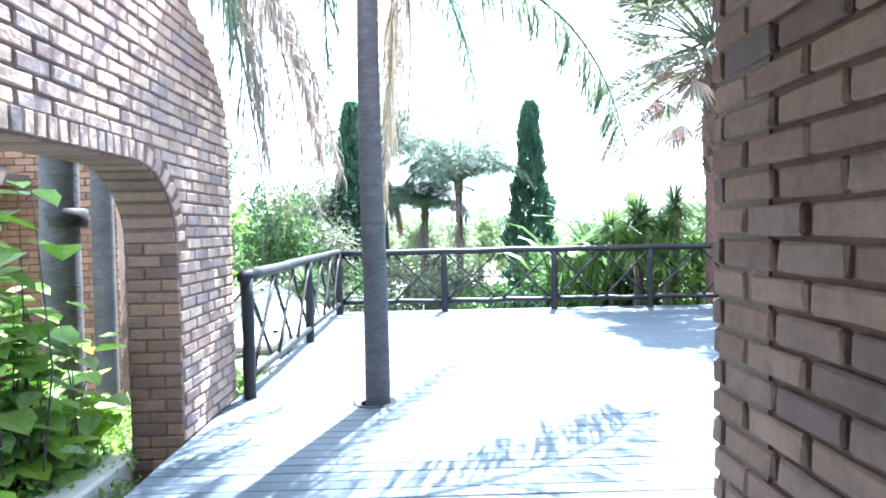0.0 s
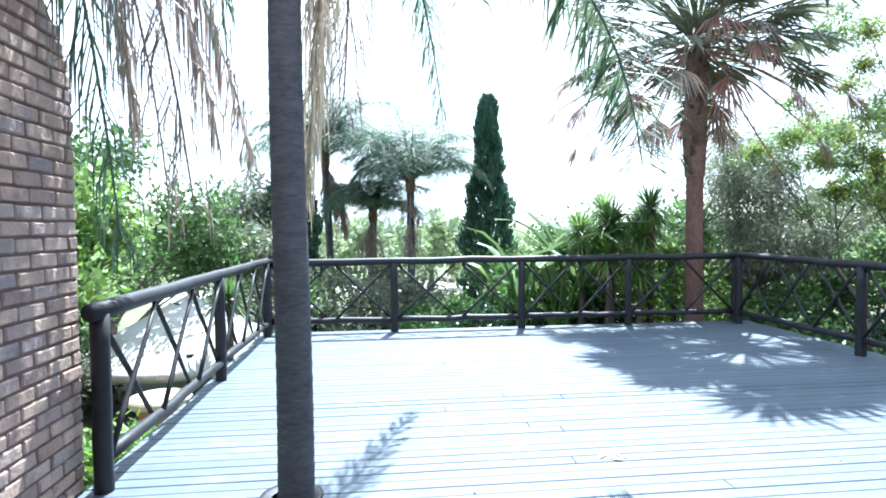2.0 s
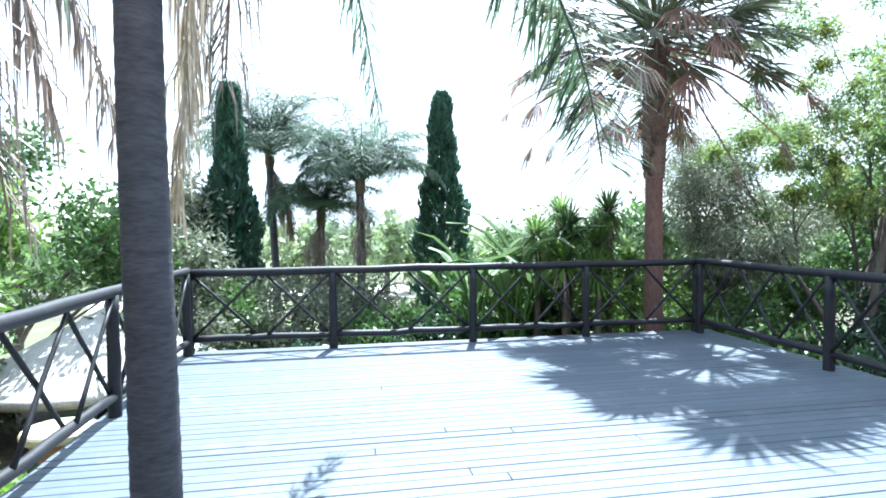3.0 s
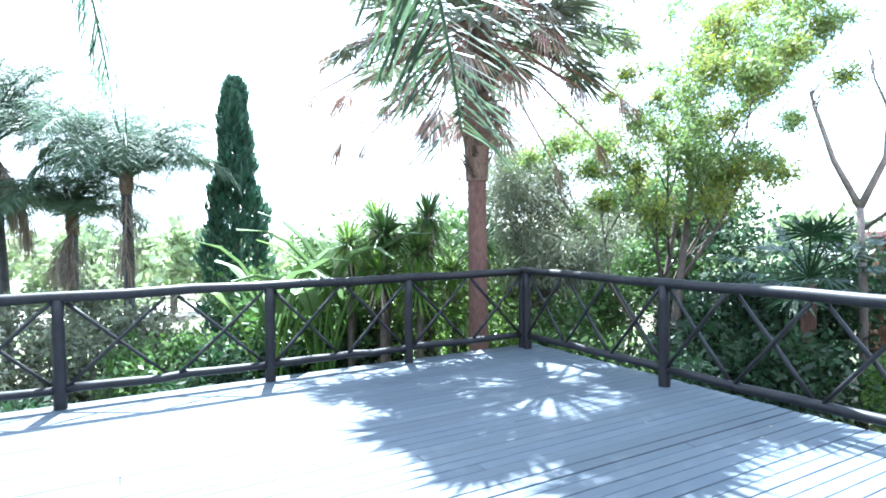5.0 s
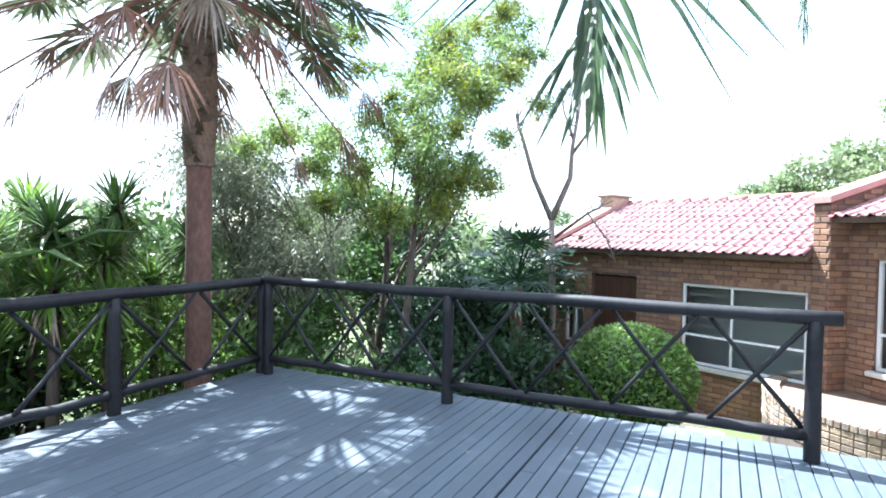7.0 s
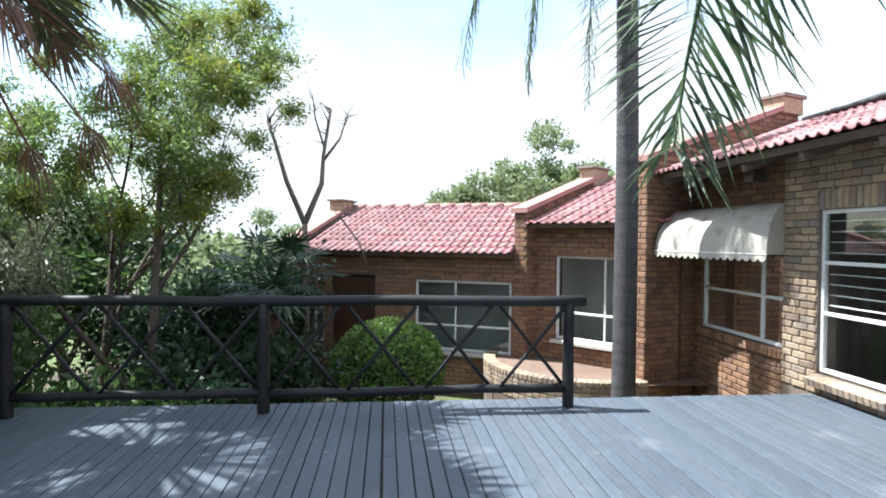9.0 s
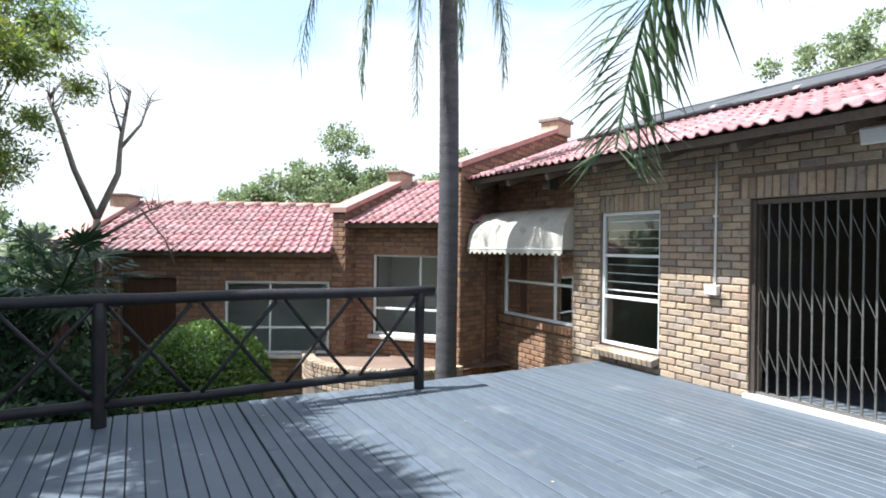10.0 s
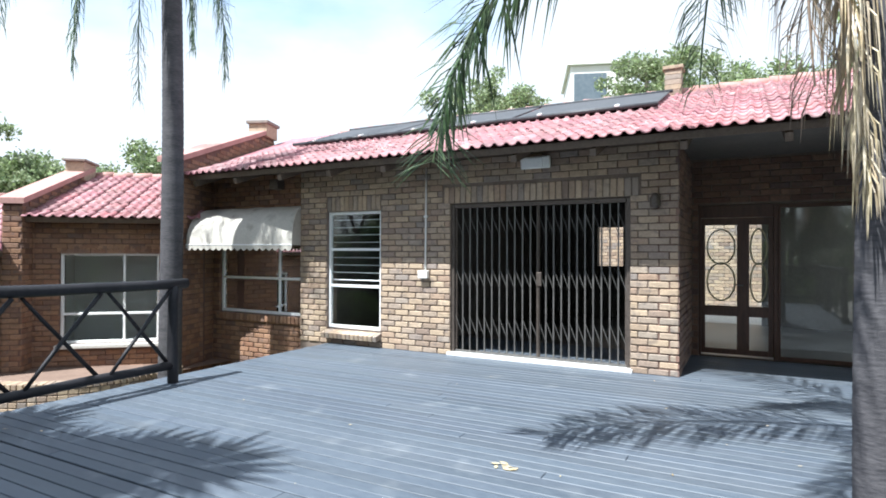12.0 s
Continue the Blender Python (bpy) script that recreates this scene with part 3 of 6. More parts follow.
sub.box((DX0 + 0.02, DY1 - 0.05, -0.2), (DX1 - 0.02, DY1 - 0.015, -0.034)).box((DX1 - 0.06, 1.95, -0.2), (DX1 - 0.025, DY1 - 0.06, -0.034))
sub.box((DX0 + 0.02, 5.4, -0.2), (DX0 + 0.05, DY1 - 0.06, -0.034))
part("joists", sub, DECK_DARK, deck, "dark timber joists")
hx, hy = PALM_AT
# added dark sheet, no deck part: keeps plank gaps dark, hides the ground
gap_sheet = Build()
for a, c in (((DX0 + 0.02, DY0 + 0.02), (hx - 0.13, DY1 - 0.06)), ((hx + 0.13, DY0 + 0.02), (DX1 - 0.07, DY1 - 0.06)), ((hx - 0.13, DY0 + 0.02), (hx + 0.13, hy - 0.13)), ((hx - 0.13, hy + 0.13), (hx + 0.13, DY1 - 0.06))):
    gap_sheet.box((*a, -0.034), (*c, -0.0315))
part("deck_lining", gap_sheet, DECK_DARK, deck, "dark sheet added under the planks to keep the gaps dark")
for x in (DX0 + 0.3, 1.5, 3.8, DX1 - 0.3):
    for y in (DY1 - 0.3, 6.5, 3.2):
        part("deck_pier", Build().tube([(x, y, -1.6), (x, y, -0.2)], 0.07, 8), DECK_DARK, deck)

# ---------------------------------------------------------------- walls of the house
FY = 1.87          # front of the main block
T = 0.24


def wall_panel(name, label, m, outline, holes_spans, height, singles=lambda u, z: False, z0=0.0, thick=T, backs=None, bricks=True):
    """A wall from solid pieces (u0, u1, z0, z1) in its local axes, with a brick skin on its front."""
    w = thing(name, label, "wall", kind="structure")
    core = Build()
    for u0, u1, a, c in outline:
        core.box((u0, -thick, a), (u1, -0.009 if name == "wall_entrance" else -0.005, c), m)
    part("wall_core", core, MORTAR_RED if is_red(w) or name == "wall_entrance" else MORTAR, w, "recessed mortar")
    if bricks:
        brick_skin(w, m, lay(holes_spans, height, z0), singles)
    return w


# main front, from the entrance corner to the pier beside the awning; x runs towards +x
mF = frame_of((0, FY, 0), (1, 0, 0), (0, 1, 0))
GX0, GX1, GZ = 1.83, 4.22, 2.08
WX0, WX1, WZ0, WZ1 = 5.38, 6.38, 0.24, 2.03
CX, PX = 1.30, 6.92


def front_spans(z):
    s = [(CX, PX)]
    out = []
    for a, b in s:
        cuts = []
        if z < GZ:
            cuts.append((GX0, GX1))
        elif z < GZ + 0.235:
            cuts.append((GX0 - 0.12, GX1 + 0.12))
        if WZ0 - 0.13 < z < WZ1 + 0.235:
            cuts.append((WX0 - 0.0, WX1 + 0.0))
        p = a
        for c, d in sorted(cuts):
            if c - JOINT > p:
                out.append((p, c - 0.004))
            p = d + 0.004
        out.append((p, b))
    return out


front = wall_panel("wall_front", "front wall of weathered multi-tone clay face brick", mF,
                   [(CX, GX0, -0.3, 2.75), (GX0, GX1, GZ, 2.75), (GX1, WX0, -0.3, 2.75), (WX0, WX1, WZ1, 2.75), (WX0, WX1, -0.3, WZ0 - 0.02), (WX1, PX, -0.3, 2.75)],
                   front_spans, 2.72, singles=lambda u, z: z < 1.6 and u > GX1 - 0.1 or z < 1.2)
soldier(front, mF, GX0 - 0.1, GX1 + 0.1, GZ + 0.005)
soldier(front, mF, WX0, WX1, WZ1 + 0.005)
# rowlock sill of the window, sloping out over the deck
for i in range(13):
    b = Build().box((-0.036, 0, -0.085), (0.036, 0.17, 0.0), pose(0, 0, 0, -14, 0, 0), 0.006)
    ob = part("brick", b, BRICK, front)
    ob.matrix_basis = mF @ pose(WX0 - 0.02 + (i + 0.5) * (WX1 - WX0 + 0.04) / 13, -0.02, WZ0 - 0.02)
# end of the pier towards the awning
mP = frame_of((PX, FY, 0), (0, -1, 0), (1, 0, 0))
brick_skin(front, mP, lay(lambda z: [(0.0, 0.24)], 2.7))

# entrance side of the front wall: the face that the walker passes
mE = frame_of((CX, 0.2, 0), (0, 1, 0), (-1, 0, 0))
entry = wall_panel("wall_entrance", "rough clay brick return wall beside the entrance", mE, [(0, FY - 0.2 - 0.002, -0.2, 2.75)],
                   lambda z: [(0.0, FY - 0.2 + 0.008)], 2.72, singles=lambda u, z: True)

# entrance back wall round the door
DY = 0.2
mD = frame_of((0, DY, 0), (1, 0, 0), (0, 1, 0))
D0, D1, DG, DZ = 0.25, 1.18, -0.68, 1.88


def back_spans(z):
    if z > 2.08:
        return [(-1.27, CX)]
    return [(-1.27, DG - 0.02), (D1 + 0.03, CX)]


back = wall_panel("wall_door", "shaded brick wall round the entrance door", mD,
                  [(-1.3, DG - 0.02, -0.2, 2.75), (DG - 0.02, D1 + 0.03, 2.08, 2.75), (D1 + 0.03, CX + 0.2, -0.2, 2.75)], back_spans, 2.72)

# arched garden wall on the other side of the deck
AX = -1.27
mA = frame_of((AX, 0.2, 0), (0, 1, 0), (1, 0, 0))
AT = 0.36         # thickness of the garden wall
A0, A1, ARAD, ATOP = 0.9, 4.24 - 0.2, 0.52, 1.90
AEND = 5.29 - 0.2


def arch_top(u):
    """Height of the opening at u."""
    if u < A0 or u > A1:
        return None
    e = min(u - A0, A1 - u)
    if e >= ARAD:
        return ATOP
    return ATOP - ARAD + math.sqrt(max(ARAD ** 2 - (ARAD - e) ** 2, 0))


def wall_end(z):
    """Where the wall stops at height z: upright, then swept back."""
    if z < 2.30:
        return AEND
    k = (z - 2.30) / 0.95
    return AEND - 0.08 * k - 0.85 * k ** 2.2


def arch_spans(z):
    end = wall_end(z)
    ring = 0.115
    if z > ATOP + ring:
        return [(0, end)]
    if z < ATOP - ARAD:
        a, b = A0, A1
    else:
        h = z - (ATOP - ARAD)
        r = ARAD + ring
        e = ARAD - math.sqrt(max(r * r - h * h, 0))
        a, b = A0 + e, A1 - e
    return [(0, a - 0.004), (b + 0.004, end)]


arch_wall = thing("wall_garden", "tall brick garden wall with a wide rounded arch opening", "wall", kind="structure")
core = Build()
N = 80
us = sorted(set([AEND * i / N for i in range(N + 1)] + [A0, A1, A0 + 1e-4, A1 - 1e-4] + [A1 - ARAD * (1 - math.cos(math.pi / 2 * k / 8)) for k in range(9)]))


def top_at(u):
    z = 3.3
    while z > 2.3 and wall_end(z) < u:
        z -= 0.02
    return z


for a, c in zip(us[:-1], us[1:]):
    mid = (a + c) / 2
    lo0, lo1 = (arch_top(a), arch_top(c)) if arch_top(mid) is not None else (-0.3, -0.3)
    lo0, lo1 = (lo0 if lo0 is not None else ATOP - ARAD), (lo1 if lo1 is not None else ATOP - ARAD)
    if arch_top(mid) is None:
        lo0 = lo1 = -0.3
    t0, t1 = top_at(a), top_at(c)
    v = [mA @ Vector(p) for p in ((a, 0, lo0), (c, 0, lo1), (c, 0, t1), (a, 0, t0), (a, -AT, lo0), (c, -AT, lo1), (c, -AT, t1), (a, -AT, t0))]
    core.add(v, [(0, 1, 2, 3), (5, 4, 7, 6), (0, 4, 5, 1), (3, 2, 6, 7)])
for u, z1 in ((A0, ATOP - ARAD), (A1, ATOP - ARAD), (AEND, 2.3)):
    core.add([mA @ Vector(p) for p in ((u, 0, -0.3), (u, -AT, -0.3), (u, -AT, z1), (u, 0, z1))], [(0, 1, 2, 3)])
part("wall_core", core, MORTAR_RED, arch_wall, "recessed mortar")
brick_skin(arch_wall, mA, lay(arch_spans, 3.25), singles=lambda u, z: u > 2.4)
# ring of headers round the opening, and bricks on its reveal, tinted dark for shade
ring = []
L = A1 - ARAD
k = round((L - (A0 + ARAD)) / 0.078)
for i in range(k):
    ring.append((L - (i + 0.5) * (L - A0 - ARAD) / k, ATOP, 90))
for i in range(8):
    a = radians((i + 0.5) * 90 / 8)
    ring.append((A1 - ARAD + ARAD * math.sin(a), ATOP - ARAD + ARAD * math.cos(a), 90 - math.degrees(a)))
for u, z, ang in ring:
    d = Vector((math.cos(radians(ang)), 0, math.sin(radians(ang))))
    ob = new("brick", PINK_MESHES[rb.randrange(6)])
    ob.parent = arch_wall
    ob.matrix_basis = mA @ pose(u, 0.004, z) @ pose(0, 0, 0, 0, -ang, 0) @ pose(0.058, 0, 0) @ Matrix.Diagonal((0.108, 1, 0.068, 1))
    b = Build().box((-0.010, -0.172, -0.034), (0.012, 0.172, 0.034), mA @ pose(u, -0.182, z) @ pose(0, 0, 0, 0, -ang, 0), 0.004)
    part("brick", b, BRICK_SHADED, arch_wall, fix=True)
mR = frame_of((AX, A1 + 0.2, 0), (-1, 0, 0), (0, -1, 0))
# jamb bricks: the recess's shade is painted in by the darker tint
brick_skin(arch_wall, mR, lay(lambda z: [(0.0, AT)], ATOP - ARAD, -0.2), rest_mat=BRICK_SHADED_J)
mEnd = frame_of((AX, AEND + 0.2, 0), (-1, 0, 0), (0, 1, 0))
brick_skin(arch_wall, mEnd, lay(lambda z: [(0.0, AT)], 2.28))

# brick wall and pier deeper in the garden behind the arch
mG = frame_of((-7.2, 7.1, 0), (1, 0, 0), (0, -1, 0))
wall_panel("wall_court", "shaded brick wall of the side court", mG, [(0, 3.95, -1.5, 3.0)], lambda z: [(0, 3.95)], 3.0, z0=-1.4)
mG2 = frame_of((-4.6, 4.2, 0), (0, 1, 0), (1, 0, 0))
wall_panel("wall_side", "brick wing wall under a low roof", mG2, [(0, 2.9, -1.5, 2.4)], lambda z: [(0, 2.9)], 2.4, z0=-1.4)

# wall set back under the awning, and the wing wall that closes the main block
W3A, W3B = Vector((9.24, 1.73, 0)), Vector((PX - 0.02, 1.76, 0))
u3 = (W3B - W3A).normalized()
n3 = Vector((-u3.y, u3.x, 0))
if n3.y < 0:
    n3 = -n3
m3 = frame_of(W3A, u3, n3)
L3 = (W3B - W3A).length
W3U0, W3U1, W3Z0, W3Z1 = 0.31, L3 - 0.03, 0.355, 1.72


def w3_spans(z):
    if W3Z0 - 0.09 < z < W3Z1:
        return [(0, W3U0), (W3U1, L3)]
    return [(0, L3)]


w3 = wall_panel("wall_awning", "set-back brick wall under the awning", m3, [(0, W3U0, -1.5, 2.75), (W3U0, W3U1, -1.5, W3Z0 - 0.01), (W3U0, W3U1, W3Z1, 2.75), (W3U1, L3, -1.5, 2.75)],
                w3_spans, 2.7, z0=-1.4, singles=lambda u, z: -0.7 < z < 0.4)
soldier(w3, m3, W3U0 - 0.05, W3U1, W3Z0 - 0.125, 0.11, 0.084, 0.045)
part("room_wall", Build().box((-0.25, -1.5, -0.1), (L3 + 0.1, -1.42, 2.6), m3), PALE_WALL, w3, "pale plastered room wall")
WA, WDIR = Vector((8.72, 2.74, 0)), Vector((0.36, -0.933, 0))
nW = Vector((-0.933, -0.36, 0))
mW = frame_of(WA, WDIR, nW)
LW = 3.65
part("room_side", Build().box((1.72, 0.03, -0.1), (3.4, 0.06, 2.6), mW), PALE_WALL, w3, "pale plastered room wall")


def parapet(u):
    return 2.86 + 0.345 * u


wing = thing("wall_wing", "brick wing wall with a raking parapet", "wall", kind="structure")
b = Build().prism([mW @ Vector(p) for p in ((0, 0, -1.5), (LW, 0, -1.5), (LW, 0, parapet(LW)), (0, 0, parapet(0)))], -nW * 0.30)
part("wall_core", b, MORTAR_RED, wing, "recessed mortar", fix=True)
brick_skin(wing, mW, [q for q in lay(lambda z: [(0, LW)], parapet(LW), -1.4) if q[1] < parapet(q[0]) - 0.06])
mWe = frame_of(WA, -nW, -WDIR)
brick_skin(wing, mWe, lay(lambda z: [(0, 0.30)], 2.84, -1.4))
b = Build().prism([mW @ Vector(p) for p in ((-0.05, 0.05, parapet(0) + 0.0), (LW, 0.05, parapet(LW)), (LW, 0.05, parapet(LW) + 0.09), (-0.05, 0.05, parapet(0) + 0.09))], -nW * 0.40)
part("coping", b, COPING, wing, "red-brown plastered coping", fix=True)
b = Build().box((LW - 0.5, -0.36, parapet(LW) - 0.2), (LW + 0.05, 0.06, parapet(LW) + 0.08), mW, 0.01).box((LW - 0.55, -0.40, parapet(LW) + 0.08), (LW + 0.10, 0.10, parapet(LW) + 0.15), mW, 0.01)
part("parapet_block", b, BRICK_J, wing, "brick block at the top of the parapet")

# inside of the main block: floor, back wall with openings, side walls
inner = thing("interior", "dim interior shell seen through gate and windows", "room", kind="structure")
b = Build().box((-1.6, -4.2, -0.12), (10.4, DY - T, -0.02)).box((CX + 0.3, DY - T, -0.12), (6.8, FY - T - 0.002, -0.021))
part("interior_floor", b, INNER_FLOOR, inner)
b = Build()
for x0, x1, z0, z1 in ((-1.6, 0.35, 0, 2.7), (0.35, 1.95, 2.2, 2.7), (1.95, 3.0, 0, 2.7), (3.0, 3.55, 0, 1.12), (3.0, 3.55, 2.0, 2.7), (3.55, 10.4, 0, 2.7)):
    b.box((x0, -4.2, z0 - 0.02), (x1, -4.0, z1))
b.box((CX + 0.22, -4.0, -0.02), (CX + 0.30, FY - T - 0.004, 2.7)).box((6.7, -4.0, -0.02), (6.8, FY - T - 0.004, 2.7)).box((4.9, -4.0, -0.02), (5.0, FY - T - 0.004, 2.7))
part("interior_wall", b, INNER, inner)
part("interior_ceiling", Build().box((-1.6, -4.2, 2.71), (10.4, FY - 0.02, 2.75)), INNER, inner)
mC = frame_of((-1.0, -6.6, 0), (1, 0, 0), (0, 1, 0))
wall_panel("wall_rear_court", "sunlit brick wall of the rear court", mC, [(0, 6.5, -0.3, 2.6)], lambda z: [(0, 6.5)], 2.6)
part("rear_paving", Build().box((-1.6, -6.6, -0.14), (8, -4.2, -0.04)), CONCRETE, inner)

# ---------------------------------------------------------------- roofs
def tile_mesh(mat, width=0.30, length=0.40, thick=0.018):
    """One interlocking clay tile with a raised roll and a shallow pan, running up local y."""
    prof = []
    for i in range(13):
        x = width * i / 12
        k = i % 6
        prof.append((x, (0.034 * math.sin(math.pi * k / 3.0)) if k <= 3 else -0.008 * math.sin(math.pi * (k - 3) / 3.0)))
    v, f = [], []
    for y, lift in ((0, 0.026), (length, 0.0)):
        v += [(x, y, z + lift) for x, z in prof]
    v += [(x, 0, z + 0.026 - thick) for x, z in prof]
    n = len(prof)
    for i in range(n - 1):
        f += [(i, i + 1, n + i + 1, n + i), (2 * n + i, 2 * n + i + 1, i + 1, i)]
    f += [(0, n, 2 * n), (n - 1, 3 * n - 1, 2 * n - 1)]
    return v, f


TV, TF = tile_mesh(None)
TILE_ME = Build().add(TV, TF).mesh("tile", True)
TILE_ME.materials.append(TILE)
rt = random.Random(5)


def tiled_roof(name, label, m, width, length, slope, singles_rows=0, skip=lambda i, j: False):
    """Courses of tiles on a slope: local x along the eave, y up the slope (level run), from the eave's end."""
    roof = thing(name, label, "roof", kind="structure")
    ang = math.degrees(math.atan(slope))
    base = m @ pose(0, 0, 0, ang, 0, 0)
    run = length / math.cos(math.atan(slope))
    deckb = Build().box((0, 0.05, -0.10), (width, run, -0.02), base)
    part("roof_board", deckb, CEIL, roof, "dark soffit boards")
    rest = Build()
    nx, ny = int(width / 0.295), int(run / 0.30) + 1
    for j in range(ny):
        for i in range(nx):
            if skip(i, j):
                continue
            mm = base @ pose(i * width / nx, j * 0.30 - 0.04, 0.006 + rt.uniform(0, 0.006), rt.uniform(-0.5, 0.5), rt.uniform(-0.7, 0.7), rt.uniform(-0.5, 0.5))
            if j < singles_rows:
                ob = new("tile", TILE_ME)
                ob.parent = roof
                ob.matrix_basis = mm
            else:
                rest.add([mm @ Vector(p) for p in TV], TF)
    tagged(part("tiles", rest, TILE_J, roof, "red clay tiles in courses", smooth=True), kind="stuff")
    top = base @ Vector((0, run, 0.05))
    ridge = Build()
    k = int(width / 0.36)
    for i in range(k):
        a = base @ Vector((i * width / k, run, 0.02))
        c = base @ Vector(((i + 1.08) * width / k, run, 0.0))
        ridge.tube([a, c], [0.095, 0.085], 10)
    part("ridge_tiles", ridge, COPING, roof, "pale mortared ridge caps", smooth=True)
    return roof, base, run


EY, EZ, SL, RIDGE = 2.60, 2.66, 0.35, 4.1
# the slope runs towards -y: local y points that way
roof_x1 = 8.75
roof1, base1, run1 = tiled_roof("roof_main", "low pink-red clay tile roof over the main block", frame_of((roof_x1, EY, EZ), (-1, 0, 0), (0, -1, 0)), roof_x1 + 1.9, RIDGE, SL, 7)
# far slope and the triangle up to the raking parapet
b = Build().add([(-1.9, EY - RIDGE, EZ + RIDGE * SL), (10.4, EY - RIDGE, EZ + RIDGE * SL), (10.4, EY - RIDGE - 3.0, EZ + 0.35), (-1.9, EY - RIDGE - 3.0, EZ + 0.35)], [(0, 1, 2, 3)])
part("far_slope", b, TILE_J, roof1)
b = Build().add([(8.72, EY, EZ + 0.03), (8.77, EY, EZ + 0.03), (10.28, EY - RIDGE, EZ + RIDGE * SL + 0.03), (8.72, EY - RIDGE, EZ + RIDGE * SL + 0.03)], [(0, 1, 2, 3)])
part("side_slope", b, TILE_J, roof1)
fas = Build()
for k in range(12):
    x = -1.6 + k * 0.93
    fas.box((x - 0.035, 0, -0.19), (x + 0.035, 0.9, -0.105), frame_of((0, EY - 0.02, EZ), (1, 0, 0), (0, -1, 0)) @ pose(0, 0.02, 0, math.degrees(math.atan(SL)), 0, 0))
part("rafters", fas, CEIL, roof1, "dark rafter ends")
part("soffit", Build().box((-1.9, FY + 0.01, EZ + 0.10), (8.9, EY - 0.45, EZ + 0.12)), CEIL, roof1)

# blocks two and three: stepped wings of the house in a fan
def block_house(name, label, corner, u, inn, length, eave_z, run, slope, windows, base_z=-1.45, overhang=0.35, dark_door=None):
    """Front wall from corner along u, windows cut out of it, tiled slope above, raking parapet at one end."""
    u, inn = Vector((*u, 0)).normalized(), Vector((*inn, 0)).normalized()
    c = Vector((*corner, 0))
    m = frame_of(c, u, -inn)

    def spans(z):
        out, p = [], 0.0
        for u0, u1, z0, z1 in sorted(windows + ([dark_door] if dark_door else [])):
            if z0 - 0.08 < z < z1:
                out.append((p, u0))
                p = u1
        out.append((p, length))
        return [(a, b) for a, b in out if b - a > 0.03]
    pieces, p = [], 0.0
    for u0, u1, z0, z1 in sorted(windows + ([dark_door] if dark_door else [])):
        pieces += [(p, u0, base_z, eave_z + 0.1), (u0, u1, base_z, z0), (u0, u1, z1, eave_z + 0.1)]
        p = u1
    pieces.append((p, length, base_z, eave_z + 0.1))
    w = wall_panel("wall_" + name, label, m, pieces, spans, eave_z + 0.05, z0=base_z + 0.05)
    for u0, u1, z0, z1 in windows:
        soldier(w, m, u0 - 0.05, u1 + 0.05, z1 + 0.005, 0.11, 0.084)
    # dim room behind
    b = Build().box((0.1, -1.6, base_z), (length - 0.1, -1.5, eave_z), m).box((0.0, -3.0, base_z), (0.1, -T, eave_z), m).box((length - 0.1, -3.0, base_z), (length, -T, eave_z), m)
    b.box((0, -3, eave_z + 0.1), (length, -0.05, eave_z + 0.14), m).box((0, -3, base_z), (length, -T, base_z + 0.05), m)
    part("inner_shell", b, PALE_WALL, w)
    e = c - inn * overhang
    roof, base, rr = tiled_roof("roof_" + name, "pink-red clay tile roof of a lower wing", frame_of((e.x, e.y, eave_z), u, inn), length, run, slope)
    k = c + inn * (run - overhang)
    b = Build().add([k + Vector((0, 0, eave_z + slope * run)), k + u * length + Vector((0, 0, eave_z + slope * run)), k + u * length + inn * run + Vector((0, 0, eave_z)), k + inn * run + Vector((0, 0, eave_z))], [(0, 1, 2, 3)])
    part("far_slope", b, TILE_J, roof)
    return m, roof, w


def raking(name, label, start, inn, run, z_low, slope, base_z=-1.45, thick=0.26, side=1):
    """A pier and raking parapet wall that runs back along inn from start."""
    inn = Vector((*inn, 0)).normalized()
    n = Vector((-inn.y, inn.x, 0)) * side
    m = frame_of((*start, 0), inn, n)
    w = thing("wall_" + name, label, "wall", kind="structure")
    top = lambda q: z_low + slope * q
    part("wall_core", Build().prism([m @ Vector(p) for p in ((0, 0, base_z), (run, 0, base_z), (run, 0, top(run)), (0, 0, top(0)))], -n * thick), MORTAR_RED, w, fix=True)
    for mm, ok in ((m, True), (frame_of(Vector((*start, 0)) - n * thick + Vector((0, 0, 0)), inn, -n), False)):
        brick_skin(w, mm, [q for q in lay(lambda z: [(0, run)], top(run), base_z + 0.05) if q[1] < top(q[0]) - 0.06])
    brick_skin(w, frame_of((*start, 0), -n, -inn), lay(lambda z: [(0, thick)], top(0) - 0.02, base_z + 0.05))
    part("coping", Build().prism([m @ Vector(p) for p in ((-0.06, 0.05, top(0)), (run, 0.05, top(run)), (run, 0.05, top(run) + 0.09), (-0.06, 0.05, top(0) + 0.09))], -n * (thick + 0.10)), COPING, w, "red-brown coping", fix=True)
    part("parapet_block", Build().box((run - 0.55, -thick - 0.04, top(run) - 0.25), (run + 0.1, 0.04, top(run) + 0.12), m, 0.01).box((run - 0.62, -thick - 0.08, top(run) + 0.12), (run + 0.16, 0.08, top(run) + 0.17), m, 0.01), BRICK_J, w, "brick block on the parapet")
    return w


U2, I2 = (0.75, 0.661), (0.661, -0.75)
U3, I3 = (0.42, 0.907), (0.907, -0.42)
B2 = (8.90, 2.12)
W2 = [(0.70, 2.20, -0.12, 1.385)]
m2, roof2, wall2 = block_house("middle", "brick front of the middle wing", B2, U2, I2, 2.62, 1.95, 3.1, 0.33, W2)
raking("middle_gable", "brick pier and raking parapet between the wings", (10.82, 4.27), I2, 2.95, 2.15, 0.31, side=1)
B3 = (10.86, 4.25)
